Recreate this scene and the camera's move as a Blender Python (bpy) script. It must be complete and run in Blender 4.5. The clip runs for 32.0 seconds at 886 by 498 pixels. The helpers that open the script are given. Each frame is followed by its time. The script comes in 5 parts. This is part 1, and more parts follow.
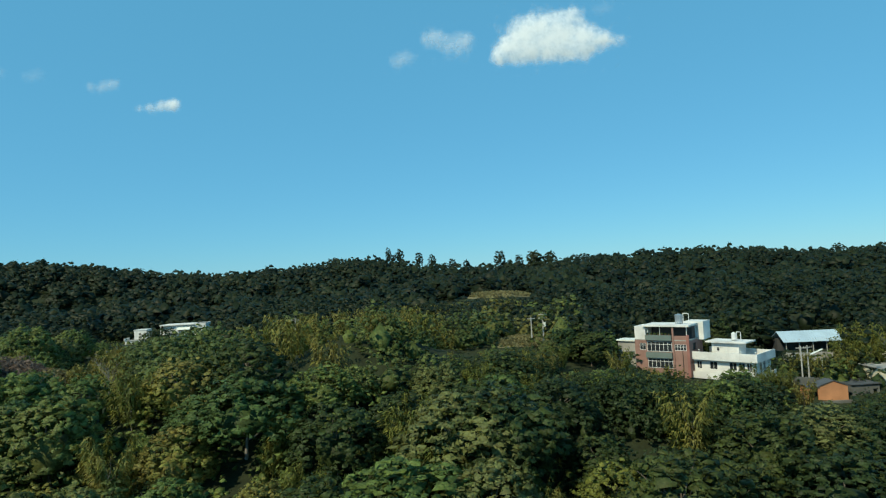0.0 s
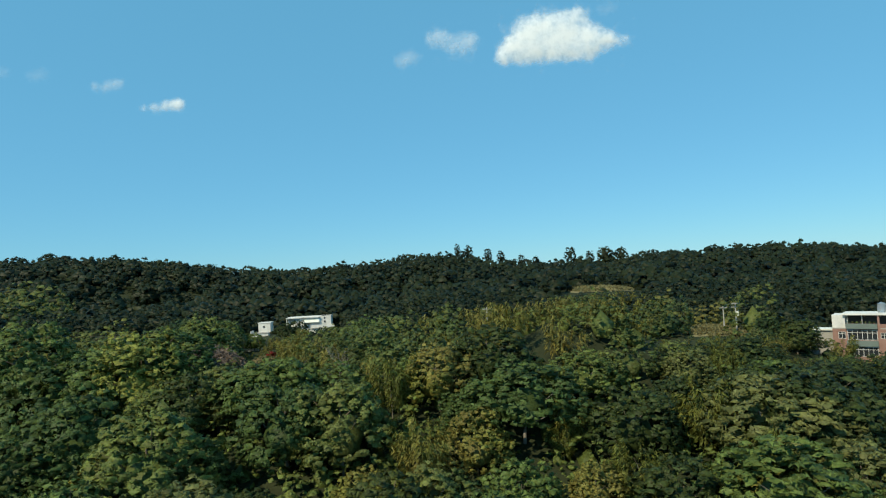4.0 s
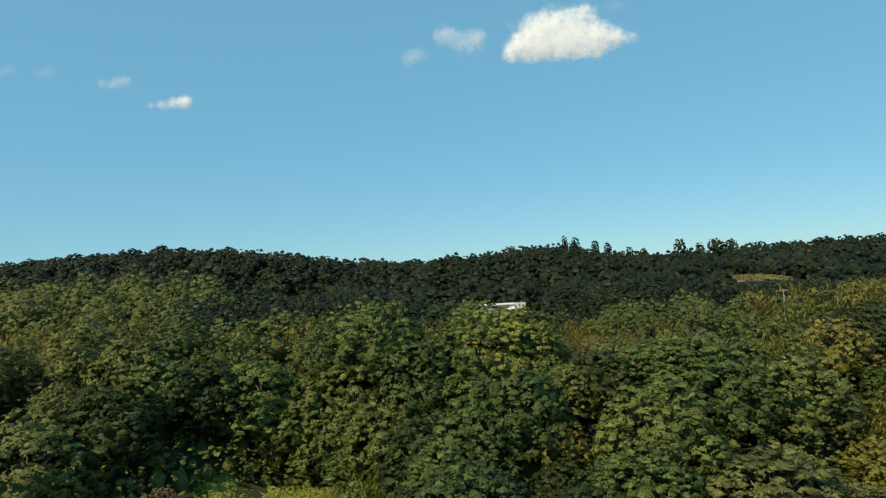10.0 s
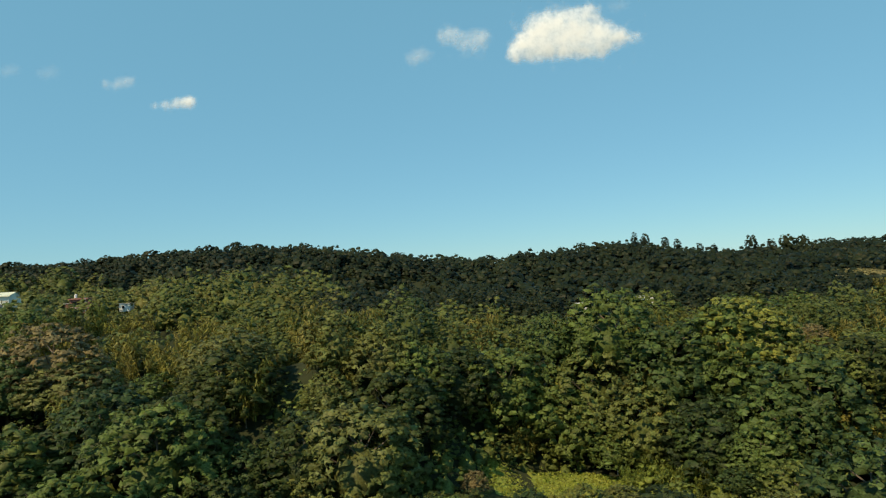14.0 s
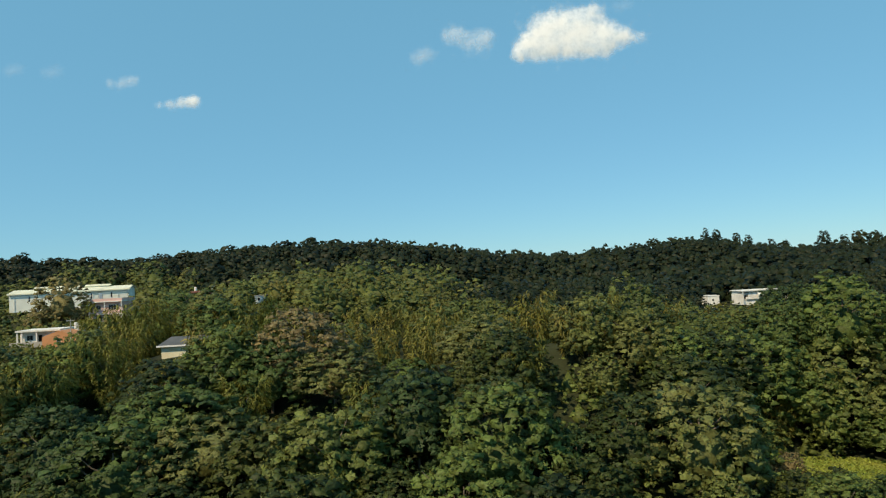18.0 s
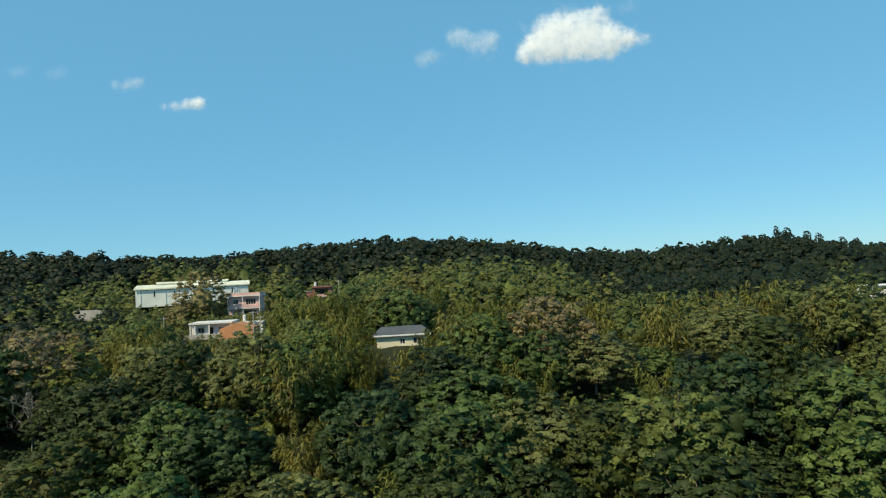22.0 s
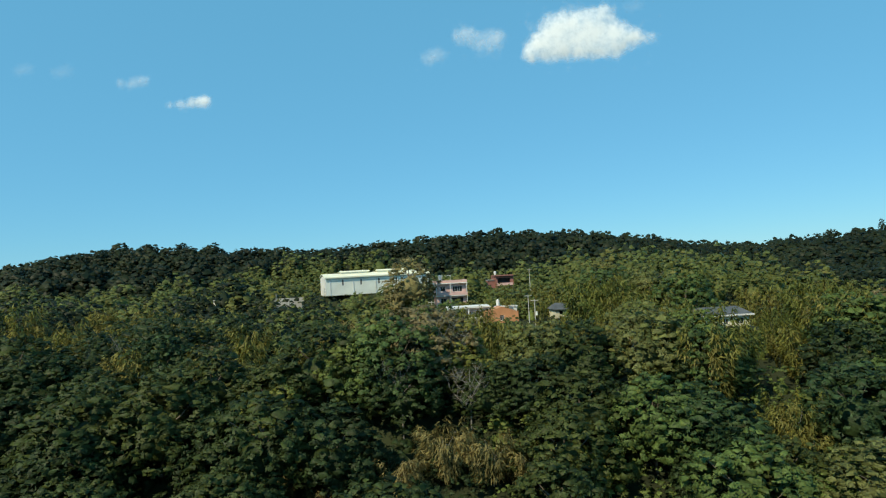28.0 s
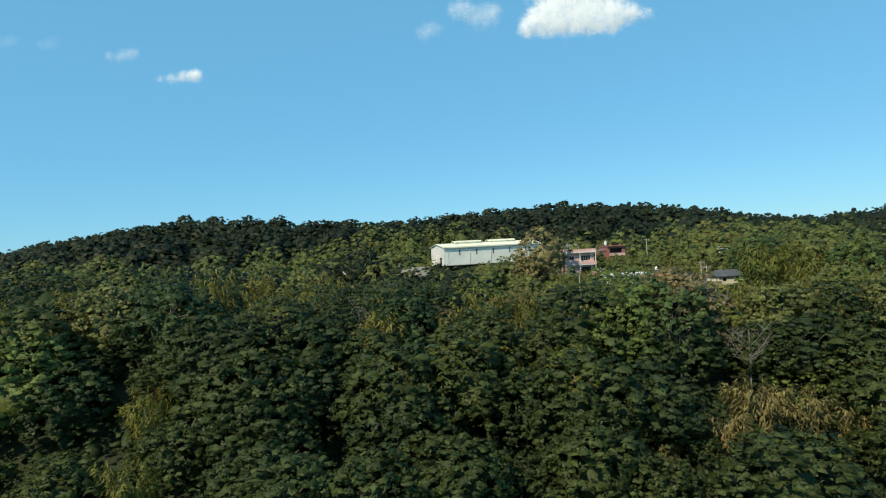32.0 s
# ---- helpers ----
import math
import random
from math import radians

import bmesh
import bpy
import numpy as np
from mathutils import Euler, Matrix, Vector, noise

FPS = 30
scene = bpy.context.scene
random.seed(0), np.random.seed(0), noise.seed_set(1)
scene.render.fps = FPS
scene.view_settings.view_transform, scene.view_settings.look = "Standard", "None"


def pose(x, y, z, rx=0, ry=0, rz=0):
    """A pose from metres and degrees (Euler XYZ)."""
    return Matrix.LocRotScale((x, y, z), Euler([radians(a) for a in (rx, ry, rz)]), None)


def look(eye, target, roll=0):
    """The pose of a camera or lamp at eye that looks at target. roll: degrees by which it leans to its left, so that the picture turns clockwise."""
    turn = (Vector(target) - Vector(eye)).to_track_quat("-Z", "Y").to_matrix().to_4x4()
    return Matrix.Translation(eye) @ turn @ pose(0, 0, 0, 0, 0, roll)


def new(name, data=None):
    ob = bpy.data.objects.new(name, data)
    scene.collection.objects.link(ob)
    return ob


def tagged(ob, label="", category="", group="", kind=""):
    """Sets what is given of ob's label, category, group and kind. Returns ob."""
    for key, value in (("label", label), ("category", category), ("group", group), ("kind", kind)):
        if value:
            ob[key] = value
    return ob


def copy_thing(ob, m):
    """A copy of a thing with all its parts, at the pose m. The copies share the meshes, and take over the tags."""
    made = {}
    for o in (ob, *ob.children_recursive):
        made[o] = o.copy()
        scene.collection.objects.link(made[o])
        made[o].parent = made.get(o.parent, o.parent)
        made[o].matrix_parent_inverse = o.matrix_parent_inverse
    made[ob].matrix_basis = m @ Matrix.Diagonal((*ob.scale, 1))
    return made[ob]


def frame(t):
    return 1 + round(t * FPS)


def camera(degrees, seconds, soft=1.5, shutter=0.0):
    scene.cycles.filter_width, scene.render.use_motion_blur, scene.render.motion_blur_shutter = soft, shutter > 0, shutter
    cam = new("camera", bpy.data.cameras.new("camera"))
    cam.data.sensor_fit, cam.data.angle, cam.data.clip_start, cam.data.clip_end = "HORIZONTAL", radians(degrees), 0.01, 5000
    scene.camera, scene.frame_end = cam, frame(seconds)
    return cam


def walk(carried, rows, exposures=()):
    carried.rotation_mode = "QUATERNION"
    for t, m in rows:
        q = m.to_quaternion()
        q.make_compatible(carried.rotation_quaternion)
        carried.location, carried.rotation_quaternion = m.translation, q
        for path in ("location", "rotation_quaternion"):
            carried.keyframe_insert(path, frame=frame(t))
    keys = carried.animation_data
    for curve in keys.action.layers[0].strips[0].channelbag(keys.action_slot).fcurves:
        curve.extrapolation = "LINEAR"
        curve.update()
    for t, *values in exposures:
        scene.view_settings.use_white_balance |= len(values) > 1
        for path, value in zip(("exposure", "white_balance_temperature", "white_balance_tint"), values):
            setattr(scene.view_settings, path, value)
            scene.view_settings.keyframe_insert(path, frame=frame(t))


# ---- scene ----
cam = camera(71.9, 32.0, 1.2)
METRES, EYE, TILT, LEAN, TURN = 340.0, 30.0, 2.5, 3.0, 0.0
ROWS = [
    (0.0, 0.0, 0.0, 0.0, -0.0, 0.0, 0.0),
    (0.5, -0.0142, 0.0002, -0.0009, -0.01, 0.01, -0.01),
    (1.0, -0.0303, 0.0002, -0.0018, -0.01, -0.03, 0.02),
    (1.5, -0.0455, 0.0002, -0.0027, -0.01, 0.03, 0.06),
    (2.0, -0.0606, 0.0002, -0.0036, -0.01, 0.01, 0.08),
    (2.5, -0.0758, 0.0001, -0.0045, -0.02, 0.0, 0.05),
    (3.0, -0.0921, 0.0002, -0.0054, -0.03, 0.02, 0.04),
    (3.5, -0.1063, 0.0002, -0.0062, -0.05, 0.03, -0.02),
    (5.5, -0.1685, 0.0002, -0.0095, -0.11, -0.09, -0.0),
    (6.0, -0.1847, 0.0004, -0.0105, -0.1, 0.01, -0.0),
    (6.5, -0.1989, 0.0004, -0.0113, -0.11, -0.12, -0.03),
    (7.0, -0.2152, 0.0004, -0.0122, -0.12, -0.13, -0.03),
    (7.5, -0.2304, 0.0003, -0.0131, -0.12, 0.04, -0.01),
    (8.0, -0.2455, 0.0004, -0.0139, -0.09, -0.14, -0.05),
    (8.5, -0.2608, 0.0003, -0.0147, -0.11, -0.15, -0.09),
    (9.0, -0.2771, 0.0, -0.0156, -0.12, -0.02, -0.06),
    (9.5, -0.2914, 0.0, -0.0164, -0.13, -0.05, -0.02),
    (10.0, -0.3077, 0.0, -0.0172, -0.12, -0.19, -0.01),
    (10.5, -0.3231, -0.0005, -0.0181, -0.15, -0.06, -0.01),
    (11.0, -0.3384, -0.0005, -0.0189, -0.18, -0.1, 0.04),
    (11.5, -0.3538, -0.0008, -0.0197, -0.2, -0.06, 0.05),
    (12.0, -0.3702, -0.0008, -0.0204, -0.21, -0.12, 0.02),
    (12.5, -0.3845, -0.0008, -0.0213, -0.19, -0.12, 0.06),
    (13.0, -0.4008, -0.0009, -0.0221, -0.19, -0.09, 0.05),
    (13.5, -0.4163, -0.0009, -0.023, -0.17, -0.15, 0.07),
    (14.0, -0.4316, -0.0011, -0.0237, -0.22, -0.16, 0.06),
    (14.5, -0.4471, -0.0012, -0.0245, -0.21, -0.06, -0.01),
    (16.5, -0.5103, -0.0008, -0.0282, -0.28, -0.16, -0.01),
    (17.0, -0.5268, -0.0006, -0.0292, -0.28, -0.1, 0.02),
    (17.5, -0.5413, -0.0006, -0.03, -0.3, -0.01, 0.04),
    (18.0, -0.5578, -0.0004, -0.031, -0.32, -0.17, 0.04),
    (18.5, -0.5722, -0.0004, -0.0317, -0.34, -0.11, 0.02),
    (19.0, -0.5887, -0.0004, -0.0326, -0.33, 0.0, -0.01),
    (19.5, -0.6042, -0.0004, -0.0335, -0.35, -0.19, -0.0),
    (20.0, -0.6206, -0.0003, -0.0347, -0.35, -0.06, 0.04),
    (20.5, -0.635, -0.0004, -0.0352, -0.33, 0.02, 0.1),
    (21.0, -0.6516, -0.0004, -0.0362, -0.35, -0.11, 0.03),
    (21.5, -0.666, -0.0004, -0.0368, -0.35, -0.14, 0.07),
    (22.0, -0.6826, -0.0004, -0.0377, -0.37, -0.0, 0.03),
    (22.5, -0.6982, -0.0004, -0.0385, -0.39, -0.1, 0.0),
    (23.0, -0.7148, -0.0005, -0.0395, -0.4, -0.08, 0.05),
    (23.5, -0.7294, -0.0006, -0.0402, -0.41, -0.05, 0.05),
    (24.0, -0.7459, -0.0002, -0.0411, -0.42, -0.08, 0.06),
    (24.5, -0.7605, -0.0004, -0.042, -0.45, 0.04, 0.04),
    (25.0, -0.7771, -0.0001, -0.0429, -0.46, -0.17, 0.01),
    (25.5, -0.7928, -0.0001, -0.0436, -0.47, -0.05, 0.01),
    (27.5, -0.8552, 0.0001, -0.0474, -0.56, 0.09, 0.04),
    (28.0, -0.8718, 0.0008, -0.0483, -0.57, -0.08, 0.05),
    (28.5, -0.8875, 0.0008, -0.0491, -0.61, 0.0, 0.07),
    (29.0, -0.9042, 0.0009, -0.0501, -0.65, 0.02, 0.05),
    (29.5, -0.9187, 0.0013, -0.051, -0.72, -0.49, 0.09),
    (30.0, -0.9353, 0.0014, -0.0519, -0.78, -0.74, 0.11),
    (30.5, -0.9498, 0.0014, -0.0528, -0.88, -0.7, 0.11),
    (31.0, -0.9663, 0.0022, -0.0538, -1.11, -1.77, 0.05),
    (31.5, -0.9819, 0.0024, -0.0546, -1.35, -1.97, 0.0),
    (32.0, -0.9984, 0.0028, -0.0556, -1.56, -2.22, -0.05),
]
walk(cam, [(t, pose(0, 0, EYE, TILT, LEAN, TURN) @ pose(METRES * x, METRES * y, METRES * z, 90 + pitch, roll, yaw)) for t, x, y, z, yaw, pitch, roll in ROWS],
     exposures=[(0.0, -0.13, 6600, -3), (3.0, -0.06, 6850, 2), (6.0, 0.0, 7180, 3), (9.0, 0.0, 7740, 9), (13.0, 0.0, 8620, 9), (16.0, 0.0, 8420, 10), (19.0, 0.0, 7760, 10), (23.0, 0.0, 7120, 5), (25.0, 0.0, 6880, 3), (28.0, 0.0, 6920, 2), (30.5, 0.02, 6960, 5), (32.0, 0.09, 6980, 7)])


# ---- world, sun, exposure ----
SUN_FROM = Vector((-0.47, -0.53, 0.70)).normalized()
world = bpy.data.worlds.new("sky")
scene.world = world
world.use_nodes = True
wn = world.node_tree
sky = wn.nodes.new("ShaderNodeTexSky")
sky.sky_type = "NISHITA"
sky.sun_disc = False
sky.sun_elevation = math.asin(SUN_FROM.z)
sky.sun_rotation = math.atan2(SUN_FROM.x, SUN_FROM.y)
sky.altitude = 200.0
sky.air_density, sky.dust_density, sky.ozone_density = 1.0, 0.0, 4.0
wn.nodes["Background"].inputs["Strength"].default_value = 0.115
tint = wn.nodes.new("ShaderNodeMix")
tint.data_type, tint.blend_type = "RGBA", "MULTIPLY"
tint.inputs[0].default_value = 1.0
tint.inputs[7].default_value = (0.70, 0.96, 1.10, 1)
wn.links.new(sky.outputs[0], tint.inputs[6])
even = wn.nodes.new("ShaderNodeMix")
even.data_type = "RGBA"
even.inputs[0].default_value = 0.60
even.inputs[7].default_value = (1.33, 4.62, 7.65, 1)
wn.links.new(tint.outputs[2], even.inputs[6])
wn.links.new(even.outputs[2], wn.nodes["Background"].inputs["Color"])
sun = new("sun", bpy.data.lights.new("sun", "SUN"))
sun.data.energy, sun.data.angle, sun.data.color = 4.2, radians(0.6), (1.0, 0.88, 0.68)
sun.matrix_world = look(SUN_FROM * 300, (0, 0, 0))


# ---- materials ----
def material(name, base, rough=0.8, vary=0.25, scale=1.0, bump=0.0, metal=0.0, spec=0.3, dark=None):
    """Base colour broken up at two scales, with a little relief."""
    m = bpy.data.materials.new(name)
    m.use_nodes = True
    t = m.node_tree
    b = t.nodes["Principled BSDF"]
    b.inputs["Roughness"].default_value, b.inputs["Metallic"].default_value = rough, metal
    b.inputs["Specular IOR Level"].default_value = spec
    co = t.nodes.new("ShaderNodeTexCoord")
    n1, n2 = t.nodes.new("ShaderNodeTexNoise"), t.nodes.new("ShaderNodeTexNoise")
    n1.inputs["Scale"].default_value, n2.inputs["Scale"].default_value = 0.35 * scale, 6.0 * scale
    n1.inputs["Detail"].default_value = n2.inputs["Detail"].default_value = 5.0
    for n in (n1, n2):
        t.links.new(co.outputs["Object"], n.inputs["Vector"])
    add = t.nodes.new("ShaderNodeMath")
    add.operation = "MULTIPLY_ADD"
    t.links.new(n1.outputs["Fac"], add.inputs[0])
    add.inputs[1].default_value = 0.65
    half = t.nodes.new("ShaderNodeMath")
    half.operation = "MULTIPLY"
    half.inputs[1].default_value = 0.35
    t.links.new(n2.outputs["Fac"], half.inputs[0])
    t.links.new(half.outputs[0], add.inputs[2])
    ramp = t.nodes.new("ShaderNodeValToRGB")
    lo = dark or tuple(c * (1 - vary) for c in base)
    hi = tuple(min(1.0, c * (1 + vary * 0.6)) for c in base)
    ramp.color_ramp.elements[0].position, ramp.color_ramp.elements[1].position = 0.34, 0.66
    ramp.color_ramp.elements[0].color, ramp.color_ramp.elements[1].color = (*lo, 1), (*hi, 1)
    t.links.new(add.outputs[0], ramp.inputs["Fac"])
    t.links.new(ramp.outputs["Color"], b.inputs["Base Color"])
    if bump:
        bm_ = t.nodes.new("ShaderNodeBump")
        bm_.inputs["Strength"].default_value, bm_.inputs["Distance"].default_value = bump, 0.05
        t.links.new(n2.outputs["Fac"], bm_.inputs["Height"])
        t.links.new(bm_.outputs["Normal"], b.inputs["Normal"])
    return m


def foliage(name, tones, patch=0.10, leaf_vary=0.35, own=0.5, grain=3.2, rough=1.0):
    """Leaves: a tone for each plant (by object and by patch of woodland), broken leaf by leaf."""
    m = bpy.data.materials.new(name)
    m.use_nodes = True
    t = m.node_tree
    b = t.nodes["Principled BSDF"]
    b.inputs["Roughness"].default_value = 0.55
    b.inputs["Specular IOR Level"].default_value = 0.25
    geo, info = t.nodes.new("ShaderNodeNewGeometry"), t.nodes.new("ShaderNodeObjectInfo")
    n = t.nodes.new("ShaderNodeTexNoise")
    n.inputs["Scale"].default_value, n.inputs["Detail"].default_value = patch, 2.0
    t.links.new(geo.outputs["Position"], n.inputs["Vector"])
    spread = t.nodes.new("ShaderNodeMapRange")
    spread.inputs["From Min"].default_value, spread.inputs["From Max"].default_value = 0.3, 0.7
    t.links.new(n.outputs["Fac"], spread.inputs["Value"])
    mix = t.nodes.new("ShaderNodeMix")
    mix.data_type = "FLOAT"
    mix.inputs[0].default_value = own
    t.links.new(spread.outputs[0], mix.inputs[2])
    t.links.new(info.outputs["Random"], mix.inputs[3])
    ramp = t.nodes.new("ShaderNodeValToRGB")
    e = ramp.color_ramp.elements
    while len(e) < len(tones):
        e.new(0.5)
    for i, c in enumerate(tones):
        e[i].position, e[i].color = 0.15 + 0.7 * i / (len(tones) - 1), (*c, 1)
    t.links.new(mix.outputs[0], ramp.inputs["Fac"])
    hsv = t.nodes.new("ShaderNodeHueSaturation")
    val = t.nodes.new("ShaderNodeMapRange")
    val.inputs["To Min"].default_value, val.inputs["To Max"].default_value = 1 - leaf_vary, 1 + leaf_vary
    t.links.new(geo.outputs["Random Per Island"], val.inputs["Value"])
    t.links.new(val.outputs[0], hsv.inputs["Value"])
    t.links.new(ramp.outputs["Color"], hsv.inputs["Color"])
    fleck = t.nodes.new("ShaderNodeTexNoise")
    fleck.inputs["Scale"].default_value, fleck.inputs["Detail"].default_value = grain, 3.0
    t.links.new(geo.outputs["Position"], fleck.inputs["Vector"])
    tone = t.nodes.new("ShaderNodeMapRange")
    tone.inputs["From Min"].default_value, tone.inputs["From Max"].default_value = 0.32, 0.68
    tone.inputs["To Min"].default_value, tone.inputs["To Max"].default_value = 1 - 0.32 * rough, 1 + 0.28 * rough
    t.links.new(fleck.outputs["Fac"], tone.inputs["Value"])
    both = t.nodes.new("ShaderNodeMix")
    both.data_type, both.blend_type = "RGBA", "MULTIPLY"
    both.inputs[0].default_value = 1.0
    t.links.new(hsv.outputs["Color"], both.inputs[6])
    t.links.new(tone.outputs[0], both.inputs[7])
    t.links.new(both.outputs[2], b.inputs["Base Color"])
    relief = t.nodes.new("ShaderNodeBump")
    relief.inputs["Strength"].default_value, relief.inputs["Distance"].default_value = 0.6 * rough, 0.45 / grain
    t.links.new(fleck.outputs["Fac"], relief.inputs["Height"])
    t.links.new(relief.outputs["Normal"], b.inputs["Normal"])
    through_leaf, mixed = t.nodes.new("ShaderNodeBsdfTranslucent"), t.nodes.new("ShaderNodeMixShader")
    mixed.inputs[0].default_value = 0.3
    t.links.new(both.outputs[2], through_leaf.inputs["Color"])
    t.links.new(b.outputs[0], mixed.inputs[1])
    t.links.new(through_leaf.outputs[0], mixed.inputs[2])
    t.links.new(mixed.outputs[0], t.nodes["Material Output"].inputs["Surface"])
    return m


LEAF = foliage("broad_leaves", [(0.043, 0.0761, 0.0264), (0.0906, 0.1384, 0.0372), (0.1166, 0.1653, 0.0402), (0.1427, 0.1772, 0.0452), (0.1458, 0.1593, 0.0517)], own=0.85, leaf_vary=0.35)
# Deep green for scattered trees; also carries the lower bank's shade as colour.
LEAF_DEEP = foliage("deep_shaded_leaves", [(0.034, 0.0543, 0.0181), (0.0488, 0.0711, 0.0194), (0.0693, 0.0878, 0.022)], own=0.8, leaf_vary=0.35)
# Ridge woods: their shade is put into this darker, flatter leaf colour.
LEAF_FAR = foliage("shaded_far_leaves", [(0.01, 0.0177, 0.0084), (0.0178, 0.029, 0.0113), (0.0296, 0.0411, 0.0145)], patch=0.03, leaf_vary=0.18, grain=1.1, rough=0.35)
LEAF_MID = foliage("hillside_leaves", [(0.0622, 0.0938, 0.0316), (0.0965, 0.1271, 0.035), (0.1244, 0.1473, 0.0381), (0.1712, 0.1606, 0.0446)], patch=0.06, leaf_vary=0.3, grain=2.2, rough=0.8)
BAMBOO = foliage("bamboo_leaves", [(0.1333, 0.1533, 0.0322), (0.1866, 0.1918, 0.0384), (0.2251, 0.1995, 0.053)])
YELLOW = foliage("yellowing_leaves", [(0.16, 0.155, 0.06), (0.22, 0.195, 0.08), (0.26, 0.215, 0.095)])
DRY = foliage("dry_leaves", [(0.1792, 0.1512, 0.0728), (0.2352, 0.1848, 0.084)])
STRAW = foliage("dry_grass", [(0.17, 0.16, 0.07), (0.23, 0.205, 0.095)])
TAN_LEAF = foliage("tan_bamboo_leaves", [(0.1838, 0.1638, 0.0571), (0.2828, 0.2252, 0.0824)])
BLADES = foliage("grass_blades", [(0.18, 0.24, 0.04), (0.25, 0.285, 0.055), (0.29, 0.275, 0.07)], patch=0.3)
BRIGHT = foliage("yellow_green_leaves", [(0.115, 0.175, 0.034), (0.165, 0.215, 0.042), (0.205, 0.232, 0.048)], own=0.3)
FLOWERING = foliage("flowering_leaves", [(0.18, 0.21, 0.045), (0.26, 0.27, 0.06)], own=0.3)
MAUVE = foliage("dry_twigs", [(0.17, 0.13, 0.105), (0.22, 0.165, 0.13)])
RED_LEAF = foliage("red_leaves", [(0.22, 0.03, 0.02), (0.30, 0.05, 0.03)])
BARK = material("bark", (0.16, 0.13, 0.10), 0.9, 0.4, 2.0, 0.5)
PALE_BARK = material("pale_bark", (0.24, 0.22, 0.19), 0.85, 0.3, 2.0, 0.3)
SOIL = material("forest_floor", (0.028, 0.036, 0.014), 0.95, 0.5, 0.3, 0.4)
GRASS = material("grass", (0.235, 0.27, 0.055), 0.9, 0.35, 0.6, 0.5)
STRAW_GROUND = material("straw_ground", (0.19, 0.17, 0.09), 0.95, 0.3, 0.6, 0.4)
WHITE = material("white_paint", (0.74, 0.73, 0.685), 0.7, 0.24, 1.3, 0.05)
CREAM = material("cream_paint", (0.70, 0.65, 0.48), 0.7, 0.14, 0.8, 0.05)
PINK = material("pink_tile", (0.70, 0.45, 0.405), 0.55, 0.18, 1.2, 0.1)
BRICK_RED = material("red_tile_wall", (0.31, 0.18, 0.145), 0.75, 0.22, 1.5, 0.2)
BROWN_BRICK = material("brown_brick", (0.31, 0.14, 0.115), 0.8, 0.25, 1.5, 0.2)
ORANGE = material("orange_brick", (0.56, 0.26, 0.125), 0.8, 0.25, 1.2, 0.25)
CONCRETE = material("weathered_concrete", (0.36, 0.35, 0.32), 0.85, 0.3, 0.9, 0.25)
DARK_TILE = material("dark_roof_tile", (0.10, 0.105, 0.11), 0.6, 0.3, 1.5, 0.3)
GREEN_PANEL = material("green_grey_panel", (0.16, 0.20, 0.18), 0.6, 0.2, 1.0, 0.1)
BLUE_TIN = material("pale_blue_tin", (0.42, 0.53, 0.60), 0.5, 0.15, 0.8, 0.1)
CREAM_TIN = material("cream_tin", (0.82, 0.80, 0.62), 0.5, 0.12, 0.6, 0.1)
GREY_TIN = material("grey_tin", (0.78, 0.80, 0.72), 0.55, 0.15, 0.6, 0.1)
STEEL = material("tank_steel", (0.62, 0.63, 0.64), 0.35, 0.12, 2.0, 0.0, 0.8)
# Near-black: the dimness of rooms and recesses is put into this colour.
INSIDE = material("dim_interior", (0.06, 0.06, 0.06), 0.9, 0.3)
GLASS = material("window_glass", (0.03, 0.035, 0.04), 0.08, 0.2, 1.0, 0.0, 0.0, 0.6)
FRAME_WHITE = material("white_frame", (0.74, 0.74, 0.72), 0.5, 0.08)
POLE_GREY = material("pole_concrete", (0.42, 0.41, 0.38), 0.8, 0.2, 2.0)
DIRTY = material("stained_cement", (0.14, 0.14, 0.125), 0.9, 0.4, 0.9, 0.3)
WIRE = material("black_cable", (0.02, 0.02, 0.02), 0.6, 0.2)


# ---- the land ----
def ramp01(a, b, v):
    u = np.clip((v - a) / (b - a), 0, 1)
    return u * u * (3 - 2 * u)


def hump(x, c, w):
    return np.exp(-((x - c) / w) ** 2)


RIDGE = [0.0, 3.3, 6.3, 11.7, 9.9, 8.1, 5.9, 8.7, 9.6, 10.3, 7.7, 2.3, 0.5, 2.6, 6.2, -1.4, -1.5, 0.5, 1.3, 2.1, -1.5, -1.9, -0.1]


# levelled plots (x, y, half width, half depth, height)
PLOTS = ((-318, 216, 20, 8, 23.9), (-273, 218, 5, 5.5, 22.5), (-293, 193, 6.5, 5.5, 19.1), (-289, 155, 7, 5, 17.3), (-281.5, 151, 5.5, 5, 16.7), (-265, 152.5, 4.5, 3.5, 16.9), (-240.5, 124.5, 7, 4.5, 15.5),
         (-363, 192, 4.5, 4, 22.9), (-246.5, 194, 3, 3, 23.1), (-12.7, 242, 3, 3, 21.9), (-84.5, 203, 9, 5.5, 13.35), (-92.5, 166.5, 4.5, 4, 12.4))


